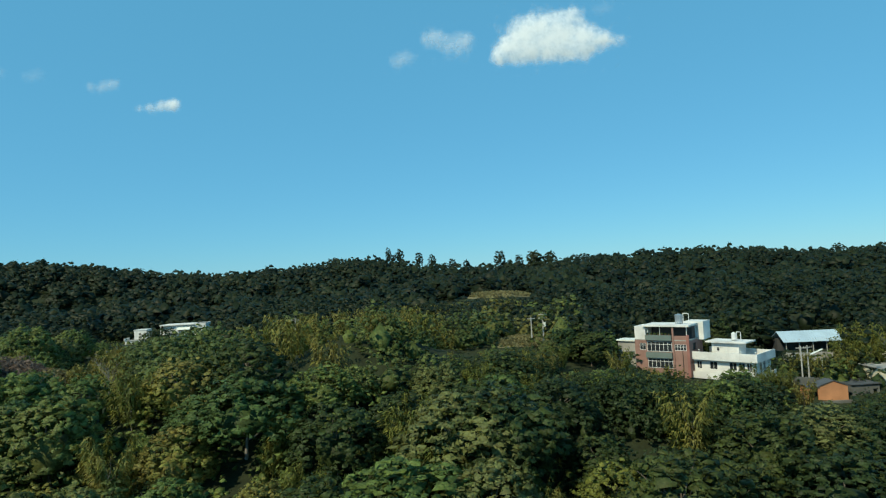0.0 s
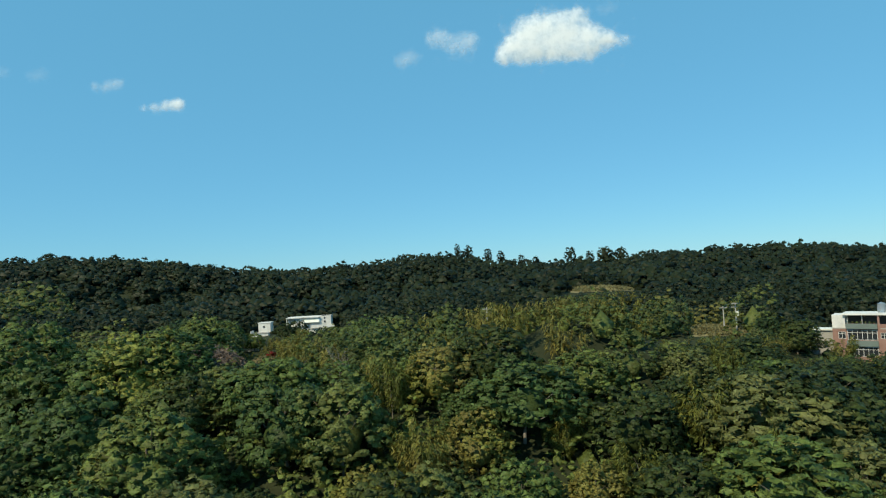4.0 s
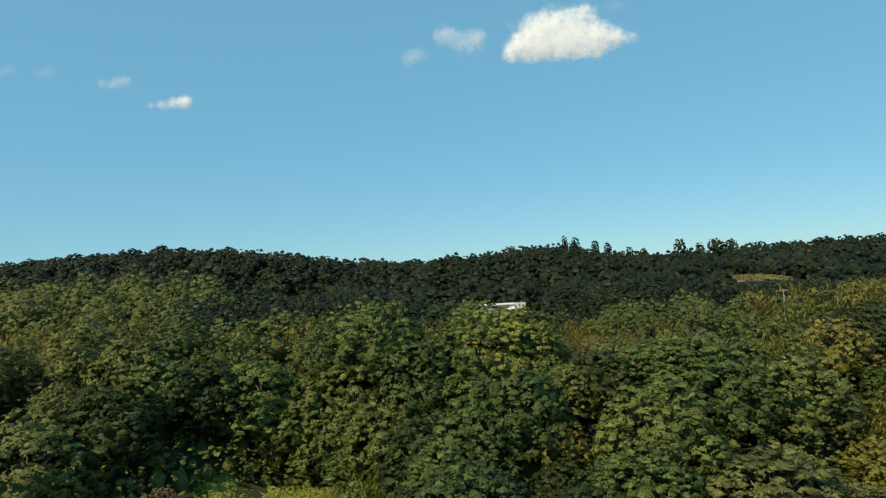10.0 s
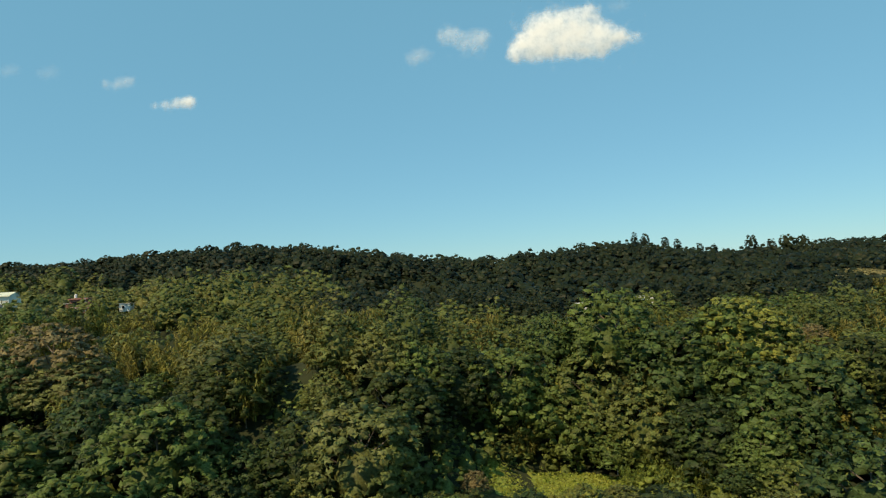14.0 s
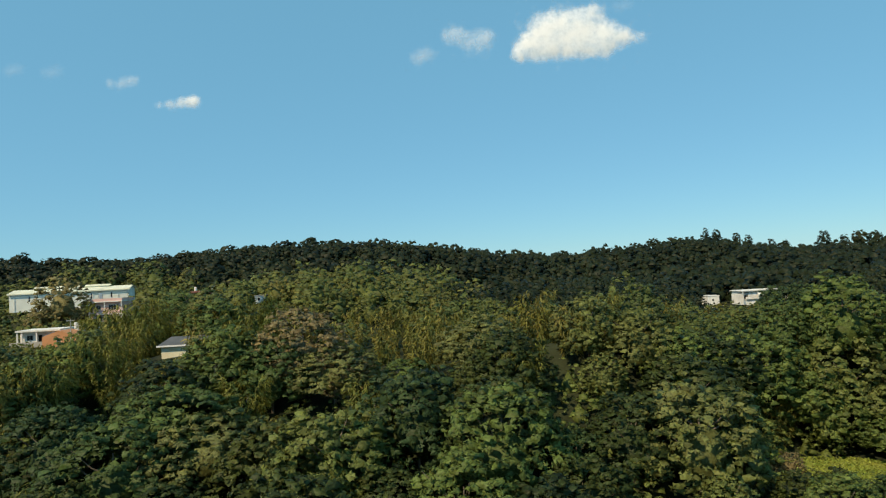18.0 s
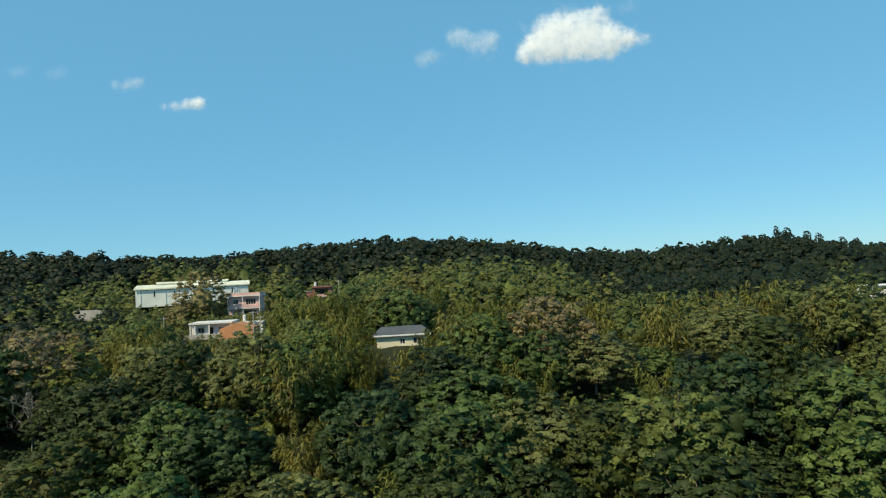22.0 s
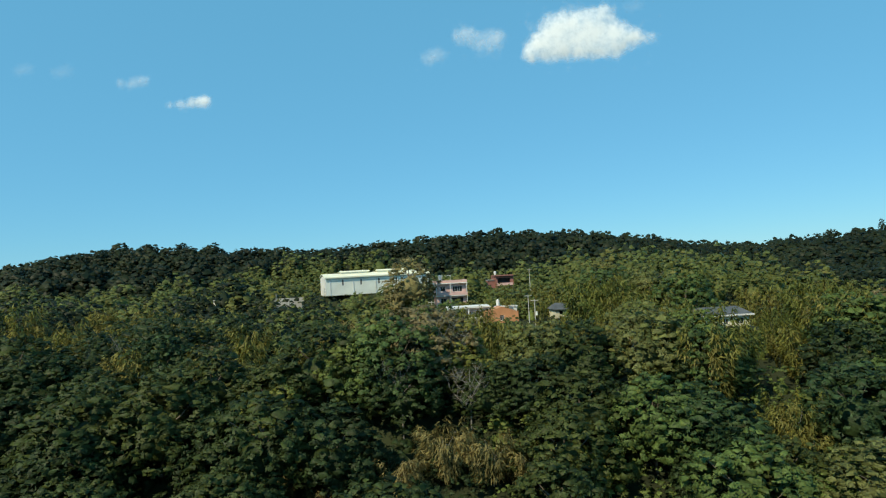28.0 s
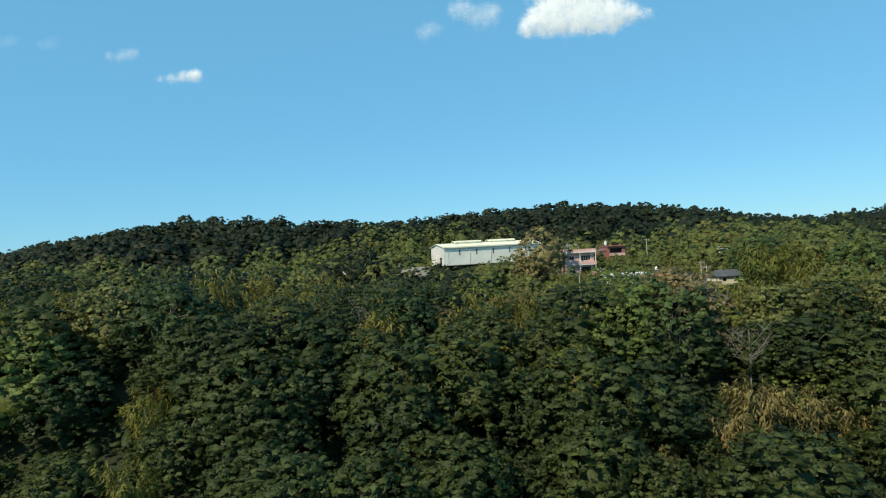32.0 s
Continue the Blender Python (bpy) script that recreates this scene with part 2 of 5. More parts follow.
def ground_z(x, y):
    """Valley below the line, a wooded bank, a shelf with houses, and a long ridge behind."""
    x, y = np.asarray(x, float), np.asarray(y, float)
    z = -6 + 4.5 * ramp01(50, 72, y) + 4.5 * ramp01(72, 88, y) + 5 * ramp01(86, 99, y) + 2.5 * ramp01(98, 112, y)
    z = z + 4 * ramp01(150, 195, y) + 4 * ramp01(200, 290, y)
    top = 30 + sum(a * hump(x, -600 + 40 * i, 30) for i, a in enumerate(RIDGE))
    yr = y + 15 - 22 * ramp01(-220, -40, x)
    z = z + (top - 18.5) * ramp01(258, 348, yr) - 45 * ramp01(356, 560, yr)
    z = z + 7 * hump(x, -240, 50) * hump(y, 195, 38) + 8 * hump(x, -420, 70) * hump(y, 140, 55)
    z = z - 3.5 * ramp01(15, 50, x) * ramp01(84, 104, y) * (1 - ramp01(130, 175, y))
    z = z + 5.0 * hump(x, 22, 34) * hump(y, 248, 26) + 5.5 * hump(x, 17, 14) * hump(y, 133, 12)
    z = z - 4.0 * hump(x, 72, 17) * hump(y, 108, 8) + 6.6 * hump(x, -91, 10) * hump(y, 127, 9) - 2.8 * hump(x, -93, 20) * hump(y, 202, 17)
    z = z + 9.0 * hump(x, -17, 17) * hump(y, 122, 14) + 6.5 * hump(x, -160, 22) * hump(y, 111, 13) - 5.0 * hump(x, -139, 9) * hump(y, 126, 12)
    z = z + 6.5 * hump(x, -230, 42) * hump(y, 246, 24) - 6.0 * hump(x, -165, 25) * hump(y, 262, 30) + 2.5 * hump(x, -205, 40) * hump(y, 178, 16)
    low = hump(x, -121, 25) * ramp01(76, 86, y) * (1 - ramp01(101, 114, y))
    z = z + (-3.4 - z) * np.clip(1.35 * low, 0, 1)
    for px, py, rx, ry, pz in PLOTS:
        out = (np.hypot((x - px) / rx, (y - py) / ry) - 1) * min(rx, ry)
        z = z + (pz - z) * (1 - ramp01(0, 9, out))
    return z + 0.5 * np.sin(x * 0.11) * np.sin(y * 0.13 + 1)


def mesh_from(name, verts, faces, mat, smooth=False):
    me = bpy.data.meshes.new(name)
    me.from_pydata([tuple(v) for v in verts] if not isinstance(verts, list) else verts, [], faces)
    me.materials.append(mat)
    if smooth:
        me.shade_smooth()
    return me


def big_mesh(name, verts, quads, tris, normals, mat):
    """A mesh out of arrays of corners, four-cornered and three-cornered faces and, where given, the way each corner faces."""
    me = bpy.data.meshes.new(name)
    loops = np.concatenate([quads.ravel(), tris.ravel()]).astype(np.int32)
    sizes = np.concatenate([np.full(len(quads), 4), np.full(len(tris), 3)]).astype(np.int32)
    me.vertices.add(len(verts))
    me.vertices.foreach_set("co", np.asarray(verts, np.float32).ravel())
    me.loops.add(len(loops))
    me.loops.foreach_set("vertex_index", loops)
    me.polygons.add(len(sizes))
    me.polygons.foreach_set("loop_start", np.concatenate([[0], np.cumsum(sizes)[:-1]]).astype(np.int32))
    me.update(calc_edges=True)
    me.materials.append(mat)
    if normals is not None:
        me.normals_split_custom_set_from_vertices(np.asarray(normals, np.float32))
    return me


gx = np.concatenate([[-5000, -2500, -1400, -1000], np.arange(-800, 521, 6.0), [700, 1000, 1600, 2800, 5000]])
gy = np.concatenate([[-4000, -1500, -600, -250, -100], np.arange(-40, 60, 10.0), np.arange(60, 140, 3.0), np.arange(140, 400, 6.0), np.arange(400, 601, 20.0), [750, 1000, 1600, 2800, 5000]])
GX, GY = np.meshgrid(gx, gy)
gv = np.stack([GX, GY, ground_z(GX, GY)], -1).reshape(-1, 3)
ii, jj = np.meshgrid(np.arange(len(gx) - 1), np.arange(len(gy) - 1))
a0 = (jj * len(gx) + ii).ravel()
gq = np.stack([a0, a0 + 1, a0 + 1 + len(gx), a0 + len(gx)], -1)
ground = new("ground", big_mesh("ground", gv, gq, np.zeros((0, 3), int), None, SOIL))
ground.data.shade_smooth()
tagged(ground, "dark wooded hillside ground with leaf litter and scrub", "ground", kind="structure")


# ---- plants ----
ICO_V = np.array([(0, 0, 1), *[(0.894 * math.cos(a), 0.894 * math.sin(a), 0.447) for a in np.arange(5) * 2 * math.pi / 5],
                  *[(0.894 * math.cos(a), 0.894 * math.sin(a), -0.447) for a in (np.arange(5) + 0.5) * 2 * math.pi / 5], (0, 0, -1)])
ICO_T = np.array([(0, 1 + i, 1 + (i + 1) % 5) for i in range(5)] + [(1 + i, 6 + i, 1 + (i + 1) % 5) for i in range(5)]
                 + [(1 + (i + 1) % 5, 6 + i, 6 + (i + 1) % 5) for i in range(5)] + [(11, 6 + (i + 1) % 5, 6 + i) for i in range(5)])


def dome(n):
    """Corners and faces of a small cap with n sides."""
    ring = [(r * math.cos(6.28319 * (i + k) / n), r * math.sin(6.28319 * (i + k) / n), z) for r, z, k in ((0.72, 0.5, 0), (1.0, -0.4, 0.5)) for i in range(n)]
    F = [(0, 1 + i, 1 + (i + 1) % n) for i in range(n)]
    for i in range(n):
        a, b, c, d = 1 + i, 1 + (i + 1) % n, 1 + n + i, 1 + n + (i - 1) % n
        F += [(a, c, b), (a, d, c)]
    return np.array([(0, 0, 0.85)] + ring), np.array(F)


CAP_V, CAP_T = dome(3)


def unit(v):
    return v / np.linalg.norm(v, axis=-1, keepdims=True)


def leaf_quads(rng, place, facing, size, long=1.4):
    """One pointed tuft of blades at each place, facing roughly the way given."""
    n = unit(facing + rng.normal(0, 0.40, facing.shape))
    u = unit(np.cross(n, rng.normal(0, 1, n.shape)))
    w = np.cross(n, u)
    s = (size * rng.uniform(0.65, 1.3, len(n)))[:, None]
    dip = n * s * 0.25
    v = np.stack([place - u * s * 0.5 * long - dip, place + w * s * 0.5, place + u * s * 0.5 * long - dip, place - w * s * 0.5], 1).reshape(-1, 3)
    return v, np.arange(len(v)).reshape(-1, 4)


def leaf_tips(rng, place, facing, size, long=1.5, along=None):
    """One pointed leaf spray, three-cornered, at each place; it lies across the way that it faces, or along a given line."""
    n = unit(facing + rng.normal(0, 0.42, facing.shape))
    u = unit(np.cross(n, rng.normal(0, 1, n.shape))) if along is None else unit(along)
    w = unit(np.cross(n, u))
    s = (size * rng.uniform(0.6, 1.35, len(n)))[:, None]
    k = rng.uniform(-0.25, 0.25, (len(n), 1))
    v = np.stack([place - u * s * long * (0.45 + k) - w * s * 0.5, place + u * s * long * 0.55, place - u * s * long * (0.45 - k) + w * s * 0.5], 1)
    return v.reshape(-1, 3), np.arange(len(n) * 3).reshape(-1, 3)


def crown(seed, radius, height, base, clumps, leaves, size, clump=0.125, low=-0.25, lumpy=0.24, flat=0.6, fine=True, soft=0.4):
    """A domed crown: many small rounded clumps over a lumpy dome, each thatched with pointed leaf sprays that share the clump's shading."""
    rng = np.random.default_rng(seed)
    off = rng.uniform(0, 50, 3)
    half = height / (1 - low)
    size3 = np.array([radius, radius, half])
    middle = np.array([0, 0, base - low * half])

    # boughs that billow out of the dome, with creases between them
    n = 26 if fine else 9
    ups = 1 - (1 - low) * (np.arange(n) + rng.uniform(0.1, 0.9, n)) / n
    turns = np.arange(n) * 2.39996 + rng.uniform(-0.6, 0.6, n)
    boughs = np.stack([np.sqrt(1 - ups ** 2) * np.cos(turns), np.sqrt(1 - ups ** 2) * np.sin(turns), ups], 1)
    wide = math.sqrt(2 * math.pi * (1 - low) / n) * 0.62

    def bough(d):
        away = d - boughs
        j = int((away ** 2).sum(1).argmin())
        return away[j] / wide

    def reach(d):
        f = 1 - 0.6 * clump + lumpy * (0.8 * noise.noise(Vector(d * 1.6 + off)) + 0.35 * noise.noise(Vector(d * 3.7 + off)))
        f += 0.42 * wide * (math.sqrt(max(0.0, 1.3 - min(1.3, float((bough(d) ** 2).sum())))) - 0.75)
        return f * (1 + 0.45 * min(0.0, d[2]))
    V, T, N, k = [], [], [], 0
    for i in range(clumps):
        up = 1 - (1 - low) * (i + 0.5) / clumps
        a = i * 2.39996 + rng.uniform(-0.5, 0.5)
        ring = math.sqrt(max(0.0, 1 - up * up))
        d = np.array([ring * math.cos(a), ring * math.sin(a), up])
        deep = rng.random() < 0.3
        face = unit(d * 0.7 + bough(d) * (1.0 if fine else 0.5))
        r = radius * clump * rng.uniform(0.55, 1.2) * (1.25 if deep else 1) * (1.12 if fine else 1)
        c = middle + d * (reach(d) * (0.86 if deep else 1) + rng.uniform(-0.06, 0.06)) * size3
        squash = np.array([rng.uniform(0.75, 1.3), rng.uniform(0.75, 1.3), flat * rng.uniform(0.7, 1.3)])
        turn = rng.uniform(0, 6.283)
        cv = CAP_V @ np.array([[math.cos(turn), -math.sin(turn), 0], [math.sin(turn), math.cos(turn), 0], [0, 0, 1]])
        V.append(c + cv * squash * r * rng.uniform(0.5 if soft < 1 else 0.75, 1.15 if soft < 1 else 1.05, (len(cv), 1)))
        N.append(unit(cv * (1, 1, 1.1) * 0.8 + face * soft * (1.5 if fine else 1.0) + rng.normal(0, 0.3, cv.shape)))
        T.append(CAP_T + k)
        k += len(cv)
        e = unit(rng.normal(0, 1, (leaves, 3)) + d * 0.7 + (0, 0, 0.55))
        v, t = leaf_tips(rng, c + e * squash * r * rng.uniform(0.75, 1.25, (leaves, 1)), e * 0.8 + d * 0.6 + (0, 0, 0.25), size)
        V.append(v)
        N.append(np.repeat(unit(e * 0.8 + face * soft * (1.5 if fine else 1.0) + (0, 0, 0.1) + rng.normal(0, 0.16, e.shape)), 3, axis=0))
        T.append(t + k)
        k += len(v)
    if fine:
        rows, cols = 5, 9
        D = np.array([(math.sin(p) * math.cos(q), math.sin(p) * math.sin(q), math.cos(p)) for p in np.linspace(0.02, 2.5, rows) for q in np.arange(cols) * 6.28319 / cols])
        F = []
        for j in range(rows - 1):
            for q in range(cols):
                a, b = j * cols + q, j * cols + (q + 1) % cols
                F += [(a, a + cols, b + cols), (a, b + cols, b)]
    else:
        D, F = ICO_V, ICO_T
    V.append(middle + D * np.array([reach(d) * (0.48 if fine else 0.5) for d in D])[:, None] * size3)
    N.append(unit(D))
    T.append(np.array(F) + k)
    return np.concatenate(V), np.zeros((0, 4), int), np.concatenate(T), np.concatenate(N)


def tube(points, radii, sides=6):
    """A tapering limb through the points."""
    V, F = [], []
    for j, (p, r) in enumerate(zip(points, radii)):
        p = Vector(p)
        way = (Vector(points[min(j + 1, len(points) - 1)]) - Vector(points[max(j - 1, 0)])).normalized()
        side = way.cross(Vector((0.3, 0.9, 0.1))).normalized()
        other = way.cross(side)
        for s in range(sides):
            a = 2 * math.pi * s / sides
            V.append(tuple(p + (side * math.cos(a) + other * math.sin(a)) * r))
        if j:
            o = (j - 1) * sides
            F += [(o + s, o + (s + 1) % sides, o + sides + (s + 1) % sides, o + sides + s) for s in range(sides)]
    return V, F


def limbs(seed, height, radius, count, thick, twigs=0):
    """Trunk and limbs as one skeleton."""
    rng = random.Random(seed)
    V, F = [], []

    def add(points, radii, sides=6):
        v, f = tube(points, radii, sides)
        o = len(V)
        V.extend(v)
        F.extend(tuple(o + i for i in q) for q in f)
    lean = (rng.uniform(-0.5, 0.5), rng.uniform(-0.5, 0.5))
    trunk = [(lean[0] * s, lean[1] * s, height * s - 0.6 * (s == 0)) for s in (0, 0.3, 0.6, 0.85)]
    add(trunk, [thick, thick * 0.75, thick * 0.55, thick * 0.3])
    for i in range(count):
        s = rng.uniform(0.3, 0.75)
        a = i * 2.4 + rng.uniform(-0.5, 0.5)
        p0 = Vector((lean[0] * s, lean[1] * s, height * s))
        out = Vector((math.cos(a), math.sin(a), 0)) * radius * rng.uniform(0.55, 0.9)
        p2 = p0 + out + Vector((0, 0, height * rng.uniform(0.15, 0.4)))
        p1 = p0.lerp(p2, 0.5) + Vector((rng.uniform(-.3, .3), rng.uniform(-.3, .3), -0.3))
        add([p0, p1, p2], [thick * 0.42, thick * 0.3, thick * 0.12], 5)
        for _ in range(twigs):
            q0 = p0.lerp(p2, rng.uniform(0.4, 1.0))
            q2 = q0 + Vector((rng.uniform(-1, 1), rng.uniform(-1, 1), rng.uniform(0.1, 1.2))) * radius * 0.38
            q1 = q0.lerp(q2, 0.5) + Vector((rng.uniform(-.2, .2), rng.uniform(-.2, .2), 0.1))
            add([q0, q1, q2], [thick * 0.18, thick * 0.12, thick * 0.05], 4)
    return V, F


def tree_thing(name, label, category, seed, crown_data, leaf_mat, height, radius, count=5, thick=0.22, bark=None, twigs=0):
    """An Empty at the foot with a trunk and a crown."""
    root = tagged(new(name), label, category)
    V, F = limbs(seed, height, radius, count, thick, twigs)
    trunk = new("trunk", mesh_from("trunk", V, F, bark or BARK, True))
    trunk.parent = root
    if crown_data:
        top = new("crown", big_mesh("crown", *crown_data, leaf_mat))
        top.parent = root
    return root


def bamboo_data(seed, radius, height, stems, leaves, size):
    """Arching stems, each with a drooping plume of narrow leaves."""
    rng = np.random.default_rng(seed)
    V, T, N, k = [], [], [], 0
    for i in range(stems):
        a, r = rng.uniform(0, 6.283), radius * math.sqrt(rng.uniform(0.02, 1))
        h = height * rng.uniform(0.6, 1.0)
        out = np.array([math.cos(a), math.sin(a), 0])
        u = rng.uniform(0.15, 1.0, leaves) ** 0.8
        bow = 0.25 + 0.8 * u ** 3
        c = out * (r * 0.7 + radius * 0.9 * bow)[:, None] + np.array([0, 0, 1]) * (h * (u - 0.35 * np.maximum(0, u - 0.78)))[:, None]
        d = unit(rng.normal(0, 1, (leaves, 3)) + (0, 0, -0.25))
        p = c + d * np.array([0.5, 0.5, 0.45]) * (0.35 + 0.9 * np.sin(np.clip(u, 0, 1) * 2.6))[:, None]
        v, t = leaf_tips(rng, p, d * np.array([1, 1, 0.3]) + out * 0.4 + (0, 0, 0.5), size, 3.6, d * 0.6 + out * 0.5 + (0, 0, -0.65) + rng.normal(0, 0.25, d.shape))
        V.append(v)
        N.append(np.repeat(unit(d * 0.6 + out * 0.6 + (0, 0, 0.45)), 3, axis=0))
        T.append(t + k)
        k += len(v)
    return np.concatenate(V), np.zeros((0, 4), int), np.concatenate(T), np.concatenate(N)


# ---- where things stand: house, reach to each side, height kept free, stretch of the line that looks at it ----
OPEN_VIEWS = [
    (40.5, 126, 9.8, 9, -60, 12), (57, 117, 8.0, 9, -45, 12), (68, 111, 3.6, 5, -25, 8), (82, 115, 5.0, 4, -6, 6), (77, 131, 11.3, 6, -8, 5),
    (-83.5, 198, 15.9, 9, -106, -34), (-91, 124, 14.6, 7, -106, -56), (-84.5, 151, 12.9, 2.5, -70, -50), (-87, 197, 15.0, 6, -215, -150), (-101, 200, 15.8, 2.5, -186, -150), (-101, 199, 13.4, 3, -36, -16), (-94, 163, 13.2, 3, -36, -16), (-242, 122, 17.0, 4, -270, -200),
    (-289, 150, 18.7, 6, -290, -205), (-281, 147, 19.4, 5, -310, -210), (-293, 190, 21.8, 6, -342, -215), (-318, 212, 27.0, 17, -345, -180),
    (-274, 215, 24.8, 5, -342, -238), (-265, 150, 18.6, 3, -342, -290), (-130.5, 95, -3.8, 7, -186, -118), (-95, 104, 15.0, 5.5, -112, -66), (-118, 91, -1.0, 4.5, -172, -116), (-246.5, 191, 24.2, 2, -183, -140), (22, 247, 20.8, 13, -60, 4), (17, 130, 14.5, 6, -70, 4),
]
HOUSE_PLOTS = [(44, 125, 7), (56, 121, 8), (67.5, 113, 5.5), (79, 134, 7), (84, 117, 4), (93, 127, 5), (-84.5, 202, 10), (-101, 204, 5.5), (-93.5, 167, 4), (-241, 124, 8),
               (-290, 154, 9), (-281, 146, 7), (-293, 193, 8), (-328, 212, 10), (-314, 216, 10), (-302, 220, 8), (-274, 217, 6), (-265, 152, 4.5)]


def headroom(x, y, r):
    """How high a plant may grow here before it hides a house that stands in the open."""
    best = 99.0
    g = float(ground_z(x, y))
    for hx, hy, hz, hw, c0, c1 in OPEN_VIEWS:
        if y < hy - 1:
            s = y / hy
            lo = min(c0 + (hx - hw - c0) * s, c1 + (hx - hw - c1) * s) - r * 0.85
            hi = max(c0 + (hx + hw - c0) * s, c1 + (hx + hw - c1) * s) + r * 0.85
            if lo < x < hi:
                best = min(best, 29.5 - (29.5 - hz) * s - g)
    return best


def is_free(x, y, r):
    if r > 2 and -124 < x < -111 and 84 < y < 95:
        return False
    if ((x + 132) / (10 + 0.3 * max(r, 0))) ** 2 + ((y - 93) / (8 + 0.3 * max(r, 0))) ** 2 < 1:
        return False
    if ((x + 91) / 8) ** 2 + ((y - 126) / 5) ** 2 < 1:
        return False
    if ((x - 22) / 13) ** 2 + ((y - 246) / 9) ** 2 < 1 or ((x - 17) / 7) ** 2 + ((y - 131) / 5) ** 2 < 1:
        return False
    return all((x - hx) ** 2 + (y - hy) ** 2 > (hr + r * 0.5) ** 2 for hx, hy, hr in HOUSE_PLOTS)


def spots(rng, y0, y1, step):
    """Jittered places all over the seen slope between two depths."""
    out = []
    y, row = y0, 0
    while y < y1:
        x = -352 - 0.76 * y + (row % 2) * step / 2
        while x < 0.80 * y + 14:
            px, py = x + rng.uniform(-0.42, 0.42) * step, y + rng.uniform(-0.42, 0.42) * step
            out.append((px, py))
            x += step
        y += step * 0.87
        row += 1
    return out


rng = random.Random(7)
BROAD = [tree_thing("broadleaf_tree", "dense round-crowned broadleaf tree in sunlit green leaf", "tree", 11 + i,
                    crown(21 + i, 6.8, 9.8, 2.2, 400, 6, 0.28, 0.092, -0.25, 0.27, 0.66, soft=0.6), LEAF, 10.5, 5.0, 6, 0.26) for i in range(5)]
SPREAD = [tree_thing("spreading_tree", "wide spreading tree with layered flat green sprays", "tree", 31 + i,
                     crown(41 + i, 8.0, 6.6, 3.8, 400, 6, 0.30, 0.088, -0.1, 0.28, 0.42, soft=0.6), LEAF, 7.6, 5.2, 8, 0.28, PALE_BARK) for i in range(3)]
DEEP = [tree_thing("evergreen_tree", "deep green tree with a layered crown, partly darkened for shade", "tree", 91 + i,
                   crown(95 + i, 7.0, 9.0, 2.2, 340, 6, 0.29, 0.098, -0.2, 0.29, 0.54, soft=0.6), LEAF_DEEP, 9.0, 4.6, 6, 0.26) for i in range(4)]
CANE = [tree_thing("bamboo_clump", "feathery yellow-green bamboo clump on the slope", "bamboo", 51 + i,
                   bamboo_data(61 + i, 2.4, 9.8, 26, 100, 0.17), BAMBOO, 6.0, 2.0, 6, 0.08, PALE_BARK) for i in range(3)]
TAN = [tree_thing("dry_bamboo_clump", "straw-coloured drooping bamboo clump among green trees", "bamboo", 56 + i,
                  bamboo_data(66 + i, 2.4, 6.0, 26, 100, 0.16), TAN_LEAF, 4.5, 1.8, 6, 0.08, PALE_BARK) for i in range(2)]
LIME = [tree_thing("lime_tree", "bright yellow-green tree standing out among darker ones", "tree", 111 + i, crown(115 + i, 6.4, 9.2, 2.0, 400, 6, 0.27, 0.092, -0.25, 0.27, 0.62, soft=0.6), BAMBOO, 9.5, 4.8, 6, 0.25) for i in range(2)]
BLOSSOM = [tree_thing("blossoming_tree", "round tree with a bright yellow-green flowering top", "tree", 121, crown(122, 6.4, 9.2, 2.0, 380, 6, 0.26, 0.082, -0.25, 0.24, 0.62, soft=0.6), FLOWERING, 9.5, 4.8, 6, 0.25)]
RUST = [tree_thing("rusty_tree", "broadleaf tree with brownish flowering crown", "tree", 101, crown(102, 4.9, 7.0, 2.0, 320, 7, 0.24, 0.09), DRY, 8.0, 3.8, 5, 0.22)]
GOLD = [tree_thing("yellowing_tree", "tall tree with yellowing leaves beside the long shed", "tree", 103, crown(104, 6.2, 11.0, 2.6, 230, 6, 0.32, 0.105, -0.5, 0.3), YELLOW, 13.5, 4.8, 7, 0.28)]
for group, tag in ((BROAD, "broadleaf trees on the bank"), (SPREAD, "spreading trees on the bank"), (DEEP, "evergreen trees on the bank"),
                   (CANE, "bamboo on the bank"), (TAN, "dry bamboo on the bank"), (RUST, "brownish trees"), (LIME, "bright trees on the bank")):
    for o in group:
        tagged(o, group=tag)
used = set()


def plant(pool, x, y, scale, sink=0.15):
    o = rng.choice(pool)
    m = Matrix.Translation((x, y, float(ground_z(x, y)) - sink)) @ Matrix.Rotation(rng.uniform(0, 6.28), 4, "Z") @ Matrix.Scale(scale, 4)
    if o.name not in used:
        used.add(o.name)
        o.matrix_basis = m
        return o
    return copy_thing(o, m @ Matrix.Scale(1 / o.scale.x, 4))


def patchiness(x, y, size, shift=0.0):
    return noise.noise(Vector((x / size + shift, y / size, shift)))


